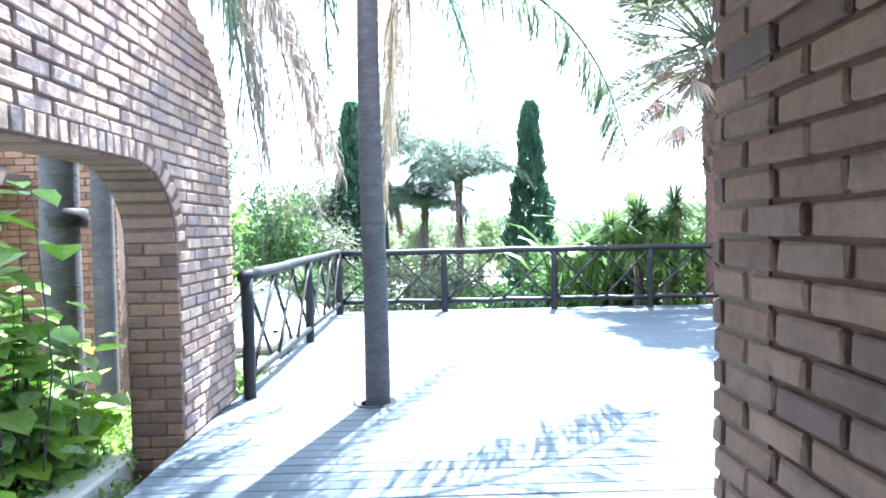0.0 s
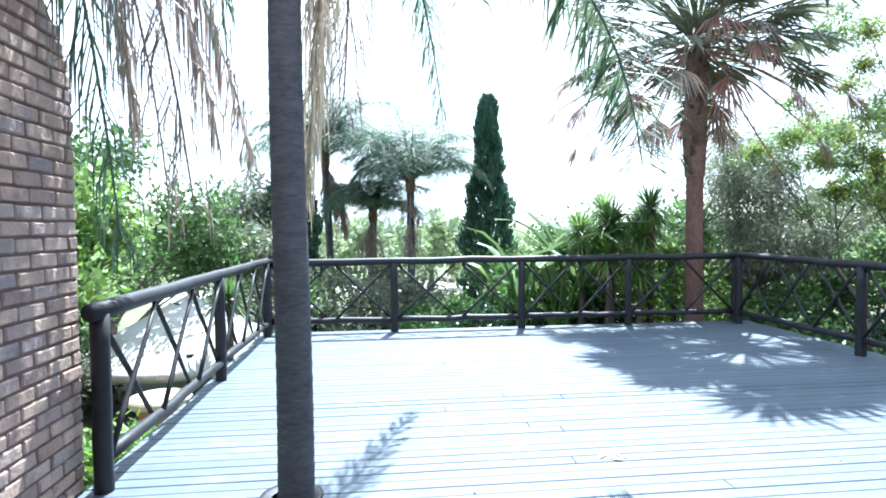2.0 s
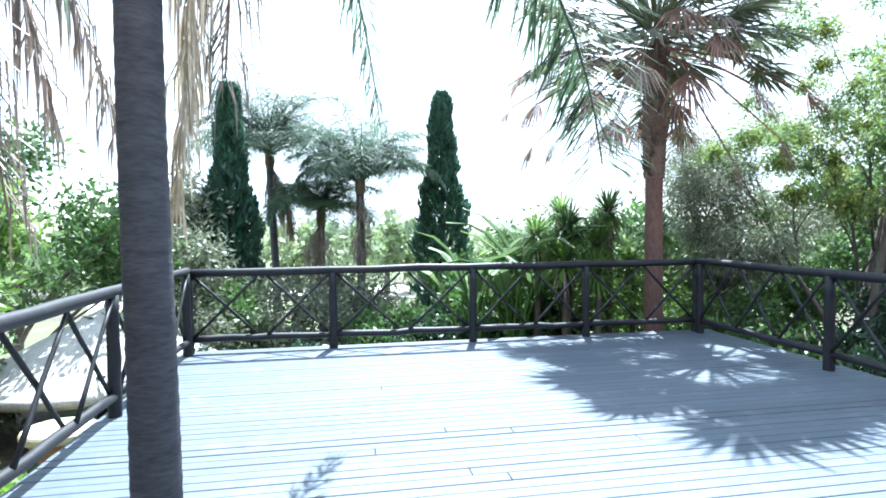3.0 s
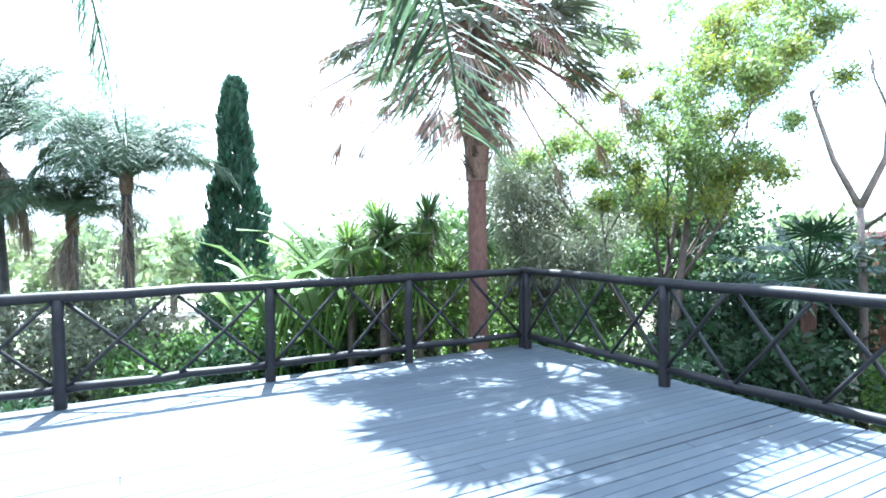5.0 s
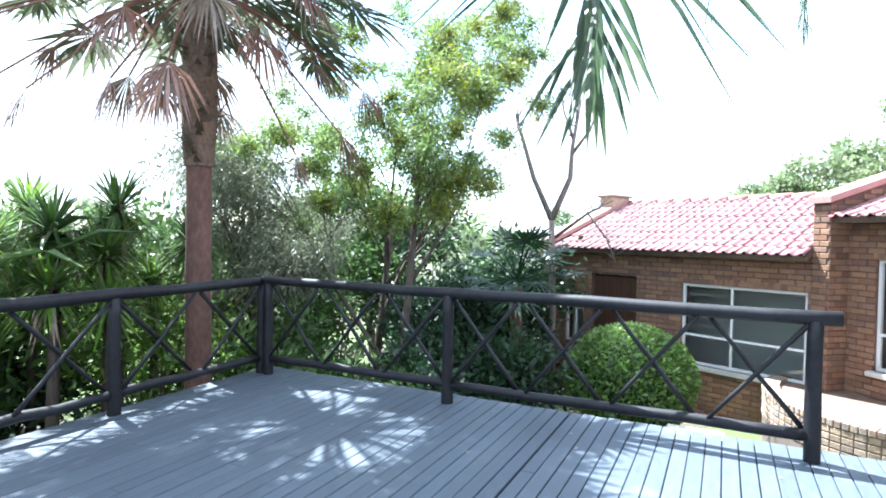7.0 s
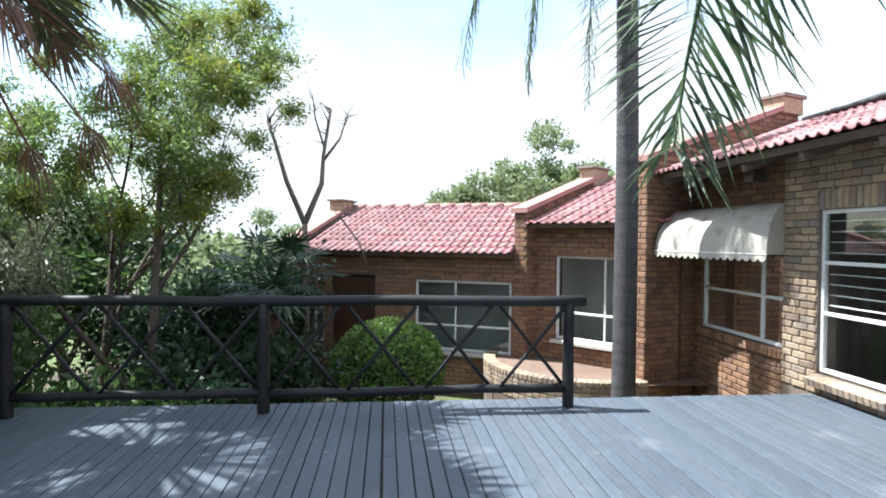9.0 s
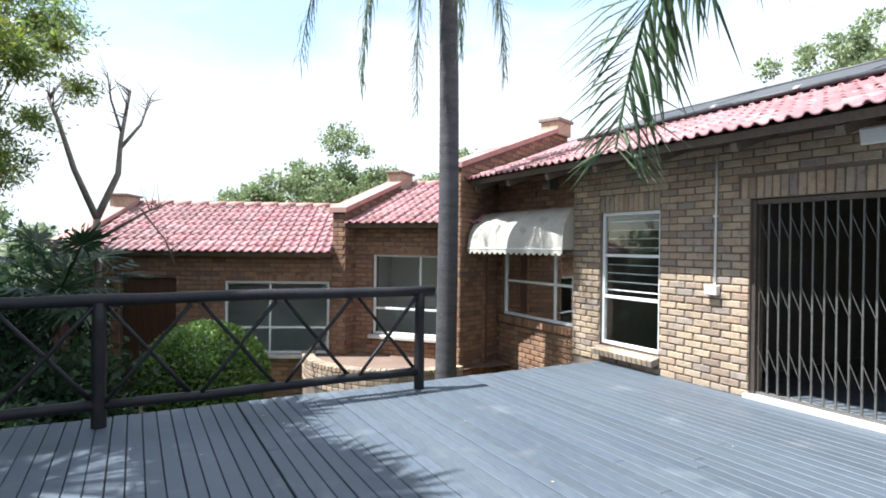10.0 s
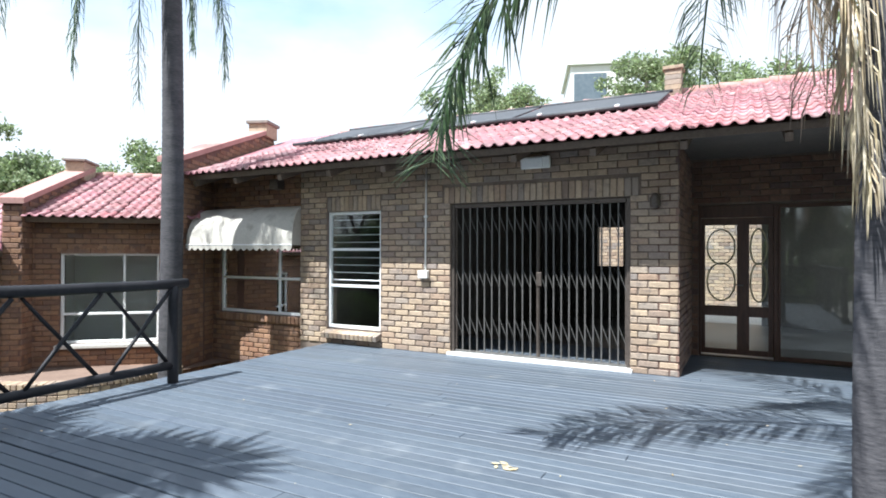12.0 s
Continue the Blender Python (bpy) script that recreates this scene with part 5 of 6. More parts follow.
for i, (x, y, rad, h, mat, cnt, sz) in enumerate((
        (7.4, 10.9, 0.9, 2.3, LEAF_MID, 5000, 0.12), (8.6, 8.9, 1.1, 1.9, LEAF_DARK, 6000, 0.12), (9.6, 9.0, 1.2, 2.6, LEAF_DARK, 6500, 0.13),
        (10.6, 9.4, 1.3, 2.9, LEAF_DARK, 6500, 0.13), (11.9, 9.6, 1.3, 3.2, LEAF_DARK, 6000, 0.14), (7.6, 9.3, 0.7, 1.3, LEAF_MID, 3500, 0.10),
        (2.6, 12.6, 0.9, 1.4, LEAF_DARK, 4000, 0.14), (3.6, 13.4, 1.0, 1.7, LEAF_DARK, 4000, 0.14), (4.6, 13.2, 0.9, 1.9, LEAF_DARK, 4500, 0.14), (5.2, 13.6, 1.2, 3.2, LEAF_MID, 6500, 0.13),
        (6.4, 12.3, 1.1, 3.0, LEAF_BRIGHT, 6500, 0.12), (0.4, 12.0, 0.8, 1.3, LEAF_DARK, 3500, 0.13), (-1.0, 12.2, 0.9, 1.4, LEAF_DARK, 3500, 0.13), (1.6, 12.0, 0.7, 1.1, LEAF_MID, 3000, 0.12),
        (-2.2, 7.0, 0.8, 1.5, LEAF_BRIGHT, 4500, 0.11), (-2.4, 8.2, 0.7, 0.9, LEAF_MID, 3500, 0.10), (-4.4, 11.0, 0.9, 1.6, LEAF_GREY, 4000, 0.11), (-2.0, 6.0, 0.6, 1.1, LEAF_MID, 3500, 0.10),
        (-4.8, 10.4, 1.2, 2.6, LEAF_MID, 5000, 0.13), (-2.2, 13.2, 1.0, 2.2, LEAF_GREY, 5000, 0.12), (3.9, 13.8, 1.1, 2.6, LEAF_MID, 5000, 0.15), (7.4, 14.0, 1.4, 3.3, LEAF_MID, 6000, 0.15),
        (-0.3, 14.8, 1.0, 2.2, LEAF_GREY, 4500, 0.12), (1.9, 14.0, 0.8, 1.7, LEAF_MID, 4000, 0.12), (0.6, 16.2, 1.3, 2.4, LEAF_GREY, 5000, 0.13), (-1.4, 14.4, 0.9, 2.0, LEAF_MID, 4000, 0.12), (10.3, 12.3, 1.6, 3.3, LEAF_MID, 6500, 0.15), (12.5, 11.2, 1.4, 3.4, LEAF_DARK, 6000, 0.15))):
    shrub({LEAF_DARK: "dense dark green shrub", LEAF_MID: "leafy green garden shrub", LEAF_BRIGHT: "bright green sunlit shrub", LEAF_GREY: "dusty grey-green shrub"}[mat] + (" below the deck" if y < 12.5 else " in the far garden"),
          (x, y, GZ0), rad, h, 200 + i, mat, cnt, sz)

# strelitzias with paddle leaves, and spiky dracaenas
rs = random.Random(61)
for i, (x, y, n, ln) in enumerate(((3.2, 12.4, 11, 3.5), (3.8, 12.2, 12, 3.7), (4.4, 12.6, 11, 3.9))):
    t = thing("strelitzia", "clump of broad glossy paddle-shaped leaves", "plant", group="strelitzias beyond the railing")
    for k in range(n):
        part("leaf", paddle((x + rs.uniform(-0.2, 0.2), y + rs.uniform(-0.2, 0.2), GZ0), k * 137.5 + rs.uniform(-20, 20), rs.uniform(79, 91), ln * rs.uniform(0.82, 1.1), 0.33, 0.27, k + i * 20), LEAF_MID if k % 3 else LEAF_BRIGHT, t)
for i, (x, y, h, L) in enumerate(((4.7, 11.8, 1.75, 0.7), (5.15, 11.6, 1.45, 0.68), (5.5, 11.9, 2.0, 0.7), (4.5, 11.5, 1.15, 0.62), (6.3, 11.6, 1.6, 0.66), (5.0, 11.3, 0.95, 0.6), (-1.9, 10.9, 0.45, 0.6), (5.95, 11.9, 1.1, 0.55), (6.7, 10.5, -0.15, 0.45), (4.15, 11.9, 1.6, 0.62), (5.6, 12.3, 1.7, 0.65), (4.9, 12.6, 2.0, 0.6))):
    h = h - 0.15 if h > 0.8 else h
    t = thing("dracaena", "spiky dracaena with sword-shaped leaves on a bare stem", "plant", group="dracaenas beyond the railing")
    part("stem", Build().tube([(x, y, GZ0), (x + 0.05, y, h - 0.4), (x, y, h)], [0.06, 0.05, 0.045], 7), TREE_BARK, t, smooth=True)
    part("leaf_rosette", rosette((x, y, h), 170, L * 1.0, 0.036, 300 + i, 0.35, -40), LEAF_BRIGHT if i % 2 else LEAF_MID, t)
    if h > 0.8:
        tagged(part("dead_leaves", rosette((x, y, h - 0.12), 30, L * 0.75, 0.04, 400 + i, 1.2, -75), LEAF_DEAD, t, "withered brown lower leaves"), kind="stuff")
# dark fan-leaved palm by the low wing
low_fan = thing("fan_palm_shrub", "dark low fan palm before the low wing", "palm shrub")
part("stem", Build().tube([(9.9, 8.4, GZ0), (9.9, 8.4, 0.8)], [0.11, 0.1], 8), FAN_BARK, low_fan)
for i in range(26):
    part("leaf", fan_leaf((9.9, 8.4, 0.9), i * 137.5, rs.uniform(-15, 70), rs.uniform(0.5, 0.95), rs.uniform(0.45, 0.6), 500 + i), LEAF_DARK, low_fan)
for x, y, s in ((1.9, 11.6, 7), (2.9, 11.7, 8), (0.0, 11.7, 9)):
    t = thing("cycad", "low palm-like cycad below the railing", "plant", group="cycads below the railing")
    for i in range(13):
        part("frond", frond(arch_path((x, y, -0.9), i * 137.5, 1.25, 60, -35, 8), 22, 0.26, 0.02, 0.4, s * 100 + i), LEAF_PALM_GREY, t)

# clipped ball bush
ball = thing("topiary_bush", "round clipped bush with small glossy leaves", "bush")
TB = Vector((9.62, 6.58, -0.40))
g = np.random.default_rng(9)
# solid dark core: shade inside the bush, painted behind the leaf gaps
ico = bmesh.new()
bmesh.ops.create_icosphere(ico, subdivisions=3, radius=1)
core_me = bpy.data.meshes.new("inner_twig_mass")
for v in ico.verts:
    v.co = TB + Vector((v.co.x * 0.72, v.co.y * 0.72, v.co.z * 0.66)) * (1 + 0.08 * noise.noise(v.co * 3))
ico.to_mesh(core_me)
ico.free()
part("inner_twig_mass", core_me, LEAF_DARK, ball, "solid dark core standing in for the shade between the leaves")
n = 13000
d = unit(g.normal(size=(n, 3)))
lump = np.array([1 + 0.05 * noise.noise(Vector(p) * 2.6) for p in d])
pos = np.array(TB) + d * np.array([0.89, 0.89, 0.77]) * (lump * (0.93 + 0.10 * g.random(n)))[:, None]
along = unit(d + g.normal(size=(n, 3)) * 0.7)
s = 0.07 * (0.6 + 0.8 * g.random(n))
part("foliage", quads("foliage", pos, along, unit(np.cross(along, g.normal(size=(n, 3)))), s, s * 0.55), LEAF_BRIGHT, ball)
part("trunk", Build().tube([(TB.x, TB.y, -1.5), (TB.x, TB.y, -0.6)], 0.06, 7), TREE_BARK, ball)

# creeper with heart-shaped leaves under the arch
creeper = thing("creeper_plant", "sunlit broad-leaved creeper climbing beside the arch", "plant")
rc = random.Random(14)
cb, lv = Build(), Build()
for i in range(105):
    p = Vector((rc.uniform(-2.75, -1.9), rc.uniform(2.9, 4.4), -0.45))
    top = p + Vector((rc.uniform(-0.15, 0.15), rc.uniform(-0.2, 0.2), rc.uniform(0.6, 1.75) * (1.3 if p.y < 3.9 else 0.8)))
    cb.tube([p, p.lerp(top, 0.5) + Vector((rc.uniform(-0.1, 0.1), rc.uniform(-0.1, 0.1), 0)), top], [0.008, 0.006, 0.003], 4)
    for k in range(11):
        q = p.lerp(top, rc.uniform(0.25, 1.0)) + Vector((rc.uniform(-0.12, 0.12), rc.uniform(-0.12, 0.12), rc.uniform(-0.03, 0.06)))
        a = rc.uniform(0, 6.28)
        o = Vector((math.cos(a), math.sin(a), rc.uniform(-0.8, 0.1))).normalized()
        w = o.cross(Vector((0, 0, 1))).normalized()
        L = rc.uniform(0.12, 0.25)
        n_ = w.cross(o) * L * 0.12
        lv.add([q, q + o * L * 0.2 + w * L * 0.45 + n_, q + o * L * 0.6 + w * L * 0.38 + n_, q + o * L, q + o * L * 0.6 - w * L * 0.38 + n_, q + o * L * 0.2 - w * L * 0.45 + n_, q + o * L * 0.5], [(0, 1, 6), (1, 2, 6), (2, 3, 6), (3, 4, 6), (4, 5, 6), (5, 0, 6)])
tagged(part("stems", cb, TREE_BARK, creeper), kind="stuff")
part("leaves", lv, LEAF_SUNLIT, creeper, "heart-shaped leaves")
for i, (x, y) in enumerate(((-2.1, 4.35), (-1.9, 3.7), (-2.7, 3.6), (-2.9, 5.4))):
    shrub("pale twiggy groundcover in the side court", (x, y, -0.75), 0.5, 0.8, 330 + i, LEAF_SUNLIT, 2600, 0.06)
ledge = Build().box((-2.2, 1.6, -0.5), (-1.645, 4.3, -0.10), None, 0.02)
tagged(part("ledge", ledge, CONCRETE), "pale concrete ledge outside the arch", "ledge", kind="structure")
# pale sand colour stands in for sun on the court bed
court = Build().box((-7.5, 0.5, -1.5), (-1.64, 7.0, -0.72))
tagged(part("pavement", court, SAND), "raised bed in the side court, its soil coloured pale as if sunlit", "ground", kind="structure")
side_roof = Build().add([(-4.2, 3.9, 2.15), (-4.2, 7.0, 2.15), (-6.6, 7.0, 3.0), (-6.6, 3.9, 3.0)], [(0, 1, 2, 3)]).box((-4.24, 3.9, 2.02), (-4.18, 7.0, 2.16))
tagged(part("roof_side", side_roof, CEIL), "brown eave over the side court", "roof", kind="structure")

# thatched shelter and stone bowl below the deck
lapa = thing("thatched_shelter", "weathered thatched shelter roof in the lower garden", "shelter")
prof = [(0.02, 0.0), (0.5, -0.26), (1.1, -0.58), (1.75, -0.95), (1.85, -1.0), (1.80, -1.10), (1.0, -0.75)]
part("thatch", Build().lathe([(r, z - 0.05) for r, z in prof], (-2.9, 12.2, 0.44), 36), THATCH, lapa, "bleached grey thatch", smooth=True)
for a in range(5):
    x, y = -2.9 + 1.45 * math.cos(a * 1.257), 12.2 + 1.45 * math.sin(a * 1.257)
    part("post", Build().tube([(x, y, -1.6), (x, y, -0.38)], 0.06, 8), POLE, lapa)
pot = thing("garden_table", "round terracotta table with a cream stone top", "table")
part("base", Build().lathe([(0.01, -1.5), (0.22, -1.5), (0.2, -1.3), (0.30, -1.08), (0.34, -1.0), (0.01, -1.0)], (-2.50, 9.75, 0.18), 24), TERRA, pot, smooth=True)
part("top", Build().lathe([(0.01, -1.0), (0.38, -1.0), (0.40, -0.97), (0.40, -0.92), (0.38, -0.89), (0.01, -0.89)], (-2.50, 9.75, 0.18), 24), CREAM, pot, "cream stone top")

# ---------------------------------------------------------------- joinery
def window_unit(name, label, m, u0, u1, z0, z1, uprights, rails, bars=(), fw=0.045, inset=0.05, bar_span=None):
    """A white steel window: frame, glazing bars, a pane per light, thin burglar bars."""
    w = thing(name, label, "window", kind="structure")
    f = Build()
    for a, b_, c, d_ in ((u0, u1, z1 - fw, z1), (u0, u1, z0, z0 + fw), (u0, u0 + fw, z0 + fw, z1 - fw), (u1 - fw, u1, z0 + fw, z1 - fw)):
        f.box((a, -inset - 0.045, c), (b_, -inset + 0.012, d_), m, 0.004)
    part("window_frame", f, WHITE, w, "white enamelled steel frame")
    us, zs = [u0 + fw] + list(uprights) + [u1 - fw], [z0 + fw] + list(rails) + [z1 - fw]
    for q in uprights:
        part("mullion", Build().box((q - 0.018, -inset - 0.035, z0 + fw), (q + 0.018, -inset + 0.006, z1 - fw), m, 0.003), WHITE, w)
    for q in rails:
        part("transom", Build().box((u0 + fw, -inset - 0.034, q - 0.02), (u1 - fw, -inset + 0.008, q + 0.02), m, 0.003), WHITE, w)
    for i in range(len(us) - 1):
        for j in range(len(zs) - 1):
            p = part("pane", Build().box((us[i] + 0.004, -inset - 0.022, zs[j] + 0.004), (us[i + 1] - 0.004, -inset - 0.016, zs[j + 1] - 0.004), m), GLASS, w)
            p.visible_shadow = False
    b0, b1 = bar_span or (u0 + fw, u1 - fw)
    for z in bars:
        part("burglar_bar", Build().box((b0, -inset - 0.075, z - 0.006), (b1, -inset - 0.06, z + 0.006), m), WHITE, w)
    return w


window_unit("window_1", "tall white steel window with burglar bars", mF, WX0, WX1, WZ0, WZ1, [], [0.89, 1.45], [0.98 + 0.115 * k for k in range(4)] + [1.56 + 0.115 * k for k in range(4)])
window_unit("window_2", "wide white steel window under the awning", m3, W3U0, W3U1, W3Z0, W3Z1, [W3U0 + 1.39], [0.96], [1.08, 1.20, 1.32, 1.44], bar_span=(W3U0 + 1.41, W3U1 - 0.05))
window_unit("window_3", "white steel window of the middle wing", m2, *W2[0][:2], *W2[0][2:], [W2[0][0] + 0.55], [0.37], [0.55, 0.75, 0.95, 1.15], bar_span=(W2[0][0] + 0.05, W2[0][0] + 0.6))
window_unit("window_4", "wide white steel window of the low wing", m3b, *W3[0][:2], *W3[0][2:], [W3[0][0] + 1.10], [-0.01], [0.15, 0.33, 0.5, 0.68], bar_span=(W3[0][0] + 1.12, W3[0][1] - 0.05))
window_unit("window_6", "small white steel window beside the wing door", m3b, *W3[1], [4.25], [0.2])
part("wing_door_leaf", Build().box((2.87, -0.14, -1.38), (3.83, -0.09, 0.89), m3b, 0.01), DOORWOOD, wall3, "dark closed door of the low wing")
for wm, (a, b_, z0, _) in ((m2, W2[0]), (m3b, W3[0])):
    part("window_sill", Build().box((a - 0.05, -0.04, z0 - 0.07), (b_ + 0.05, 0.10, z0 - 0.005), wm, 0.01), CONCRETE, wall2 if wm is m2 else wall3)

# security gate
gate = thing("security_gate", "closed two-leaf bronze security gate with scissor lattice", "gate")
fz = GZ - 0.01
gf_ = Build()
for a, b_, c, d_ in ((GX0, GX0 + 0.05, 0.04, fz), (GX1 - 0.05, GX1, 0.04, fz), (GX0 + 0.05, GX1 - 0.05, fz - 0.05, fz)):
    gf_.box((a + 0.003, -0.12, c), (b_ - 0.003, -0.03, d_), mF, 0.004)
part("gate_frame", gf_, GATE, gate)
part("threshold", Build().box((GX0 - 0.03, -0.22, 0.0), (GX1 + 0.03, 0.055, 0.045), mF, 0.006), WHITE, gate, "white painted threshold")
part("track", Build().box((GX0 + 0.05, -0.09, 0.045), (GX1 - 0.05, -0.05, 0.075), mF), STEEL, gate)
GM = 2.98
for lo, hi in ((GX0 + 0.05, GM), (GM, GX1 - 0.05)):
    k = 11
    for i in range(k + 1):
        u = lo + (hi - lo) * i / k
        wide = 0.02 if i in (0, k) else 0.008
        part("bar", Build().box((u - wide, -0.085, 0.075), (u + wide, -0.068, fz - 0.05), mF), GATE if wide > 0.01 else STEEL, gate)
    for zc in (0.42, 1.08, 1.78):
        for i in range(k):
            ua, ub = lo + (hi - lo) * i / k, lo + (hi - lo) * (i + 1) / k
            b = Build().tube([mF @ Vector((ua, -0.062, zc - 0.13)), mF @ Vector((ub, -0.062, zc + 0.13))], 0.0045, 4)
            part("lattice_strap", b, STEEL, gate)
    part("stile", Build().box((lo - 0.014 if lo == GM else hi - 0.02, -0.10, 0.075), (lo + 0.02 if lo == GM else hi + 0.0, -0.05, fz - 0.05), mF, 0.004), GATE, gate)
part("lock_box", Build().box((GM - 0.05, -0.062, 0.98), (GM + 0.02, -0.035, 1.16), mF, 0.006), GATE, gate)

# entrance door and fixed glass
door = thing("door_1", "dark stained wooden entrance door with four glass lights", "door", kind="structure")
fr = Build()
for a, b_, c, d_ in ((D0, D0 + 0.05, 0, 2.07), (D1 - 0.0, D1 + 0.028, 0, 2.07), (D0 + 0.05, D1, DZ + 0.02, 2.07)):
    fr.box((a, -0.16, c), (b_, -0.06, d_), mD, 0.004)
part("door_frame", fr, DOORWOOD, door)
leaf = Build()
x0, x1 = D0 + 0.052, D1 - 0.002
xm = 0.685
for a, b_, c, d_ in ((x0, x0 + 0.06, 0.03, DZ + 0.015), (x1 - 0.05, x1, 0.03, DZ + 0.015), (xm - 0.10, xm + 0.05, 0.03, DZ + 0.015), (x0 + 0.06, xm - 0.10, DZ - 0.08, DZ + 0.015), (xm + 0.05, x1 - 0.05, DZ - 0.08, DZ + 0.015),
                     (x0 + 0.06, xm - 0.10, 0.55, 0.69), (xm + 0.05, x1 - 0.05, 0.55, 0.69), (x0 + 0.06, xm - 0.10, 0.03, 0.10), (xm + 0.05, x1 - 0.05, 0.03, 0.10)):
    leaf.box((a, -0.14, c), (b_, -0.095, d_), mD, 0.003)
part("door_leaf", leaf, DOORWOOD, door)
for a, b_ in ((x0 + 0.06, xm - 0.10), (xm + 0.05, x1 - 0.05)):
    for c, d_ in ((0.10, 0.55), (0.69, DZ - 0.08)):
        p = part("pane", Build().box((a, -0.121, c), (b_, -0.115, d_), mD), GLASS, door)
        p.visible_shadow = False
for a, b_ in ((x0 + 0.06, xm - 0.10), (xm + 0.05, x1 - 0.05)):
    for zc, rz in ((1.50, 0.24), (1.02, 0.26)):
        loop = [mD @ Vector(((a + b_) / 2 + (b_ - a) * 0.44 * math.cos(k * math.pi / 12), -0.128, zc + rz * math.sin(k * math.pi / 12))) for k in range(25)]
        part("scroll", Build().tube(loop, 0.012, 5), CREAM, door, "cream wrought-iron scroll behind the glass")
hd = Build().tube([mD @ Vector((xm - 0.02, -0.09, 0.98)), mD @ Vector((xm - 0.02, -0.04, 0.98)), mD @ Vector((xm + 0.07, -0.04, 0.98))], 0.009, 6)
part("door_handle", hd, STEEL, door)
fixed = thing("window_5", "tall fixed glass panel beside the entrance door", "window", kind="structure")
fr = Build()
for a, b_, c, d_ in ((DG - 0.02, DG + 0.03, 0, 2.07), (DG + 0.03, D0 - 0.002, 2.02, 2.07), (DG + 0.03, D0 - 0.002, 0, 0.05), (D0 - 0.03, D0 - 0.002, 0.05, 2.02)):
    fr.box((a, -0.14, c), (b_, -0.08, d_), mD, 0.003)
part("window_frame", fr, DOORWOOD, fixed)
p = part("pane", Build().box((DG + 0.03, -0.118, 0.05), (D0 - 0.03, -0.11, 2.02), mD), GLASS, fixed)
p.visible_shadow = False

# awning
awn = thing("awning", "cream canvas window awning with a scalloped edge", "awning")
AWB0, AWB1, AWF0, AWF1 = (6.95, 1.75), (8.98, 1.74), (6.86, 2.14), (8.72, 2.60)
AWZ0, AWZ1 = 1.52, 2.16


def awning_point(s, k):
    """A point of the canvas: s along the window, k from the wall (0) out to the front bar (1)."""
    a = k * math.pi / 2
    back, front = Vector(AWB0).lerp(Vector(AWB1), s), Vector(AWF0).lerp(Vector(AWF1), s)
    p = back.lerp(front, math.sin(a) ** 0.9)
    sag = 0.022 * math.sin(math.pi * 4 * s) ** 2 * math.sin(math.pi * k)
    return Vector((p.x, p.y - sag, AWZ0 + (AWZ1 - AWZ0) * math.cos(a) ** 0.85 - sag if k < 1 else AWZ0))


cols = 32
av = [awning_point(i / cols, j / 10) for i in range(cols + 1) for j in range(11)]
af = [(i * 11 + j, (i + 1) * 11 + j, (i + 1) * 11 + j + 1, i * 11 + j + 1) for i in range(cols) for j in range(10)]
cn = Build().add(av, af)
for e in (0, 1):
    cn.add([awning_point(e, j / 10) for j in range(11)] + [(*(AWB1 if e else AWB0), AWZ0)], [tuple(range(12))])
part("canopy", cn, CANVAS, awn, smooth=True)
ns = 17
for i in range(ns):
    xa, xb = awning_point(i / ns, 1), awning_point((i + 1) / ns, 1)
    pts = [xa, xb] + [xb.lerp(xa, k / 6) + Vector((0, 0.002, -0.05 - 0.042 * math.sin(math.pi * k / 6))) for k in range(7)]
    part("scallop", Build().prism(pts, (0, 0.004, 0)), CANVAS, awn, fix=True)
part("awning_bar", Build().tube([awning_point(0, 1), awning_point(1, 1)], 0.012, 6), WHITE, awn)
for e in (0.02, 0.34, 0.67, 0.98):
    part("awning_rib", Build().tube([awning_point(e, j / 8) - Vector((0, 0.02, 0.012)) for j in range(9)], 0.008, 5), WHITE, awn)

# fittings on the front wall
lamp = thing("floodlight", "white rectangular floodlight under the eave", "lamp")
part("housing", Build().box((-0.19, 0.02, -0.075), (0.19, 0.09, 0.075), mF @ pose(2.97, 0.03, 2.56, -12, 0, 0), 0.01), PLASTIC, lamp)
part("diffuser", Build().box((-0.10, 0.085, -0.06), (0.17, 0.096, 0.06), mF @ pose(2.97, 0.03, 2.56, -12, 0, 0), 0.004), WHITE, lamp, "frosted diffuser")
part("bracket", Build().box((-0.02, 0, -0.03), (0.02, 0.06, 0.03), mF @ pose(2.97, 0, 2.58)), STEEL, lamp)
sw = thing("switch_box", "white weatherproof switch box with its conduit pipe", "switch")
part("box", Build().box((-0.075, 0.0, -0.055), (0.075, 0.075, 0.055), mF @ pose(4.62, 0.012, 1.10), 0.008), PLASTIC, sw)
part("conduit", Build().tube([mF @ Vector((4.60, 0.03, 1.15)), mF @ Vector((4.59, 0.03, 2.60))], 0.012, 8), PLASTIC, sw, smooth=True)
part("saddle", Build().box((4.57, 0.008, 1.9), (4.62, 0.05, 1.93), mF), PLASTIC, sw)
sc = thing("wall_lamp", "small dark wall lamp beside the gate", "lamp")
part("backplate", Build().box((1.49, 0.012, 1.95), (1.59, 0.035, 2.09), mF, 0.006), GATE, sc)
part("shade", Build().lathe([(0.02, 0.0), (0.055, 0.02), (0.06, 0.12), (0.03, 0.17), (0.01, 0.18)], mF @ Vector((1.54, 0.10, 1.92)), 12), GATE, sc, smooth=True)
bird = thing("eave_vent", "small dark vent box under the eave", "vent")
part("box", Build().box((7.25, 0.02, 2.42), (7.42, 0.2, 2.58), mF, 0.01), GATE, bird)

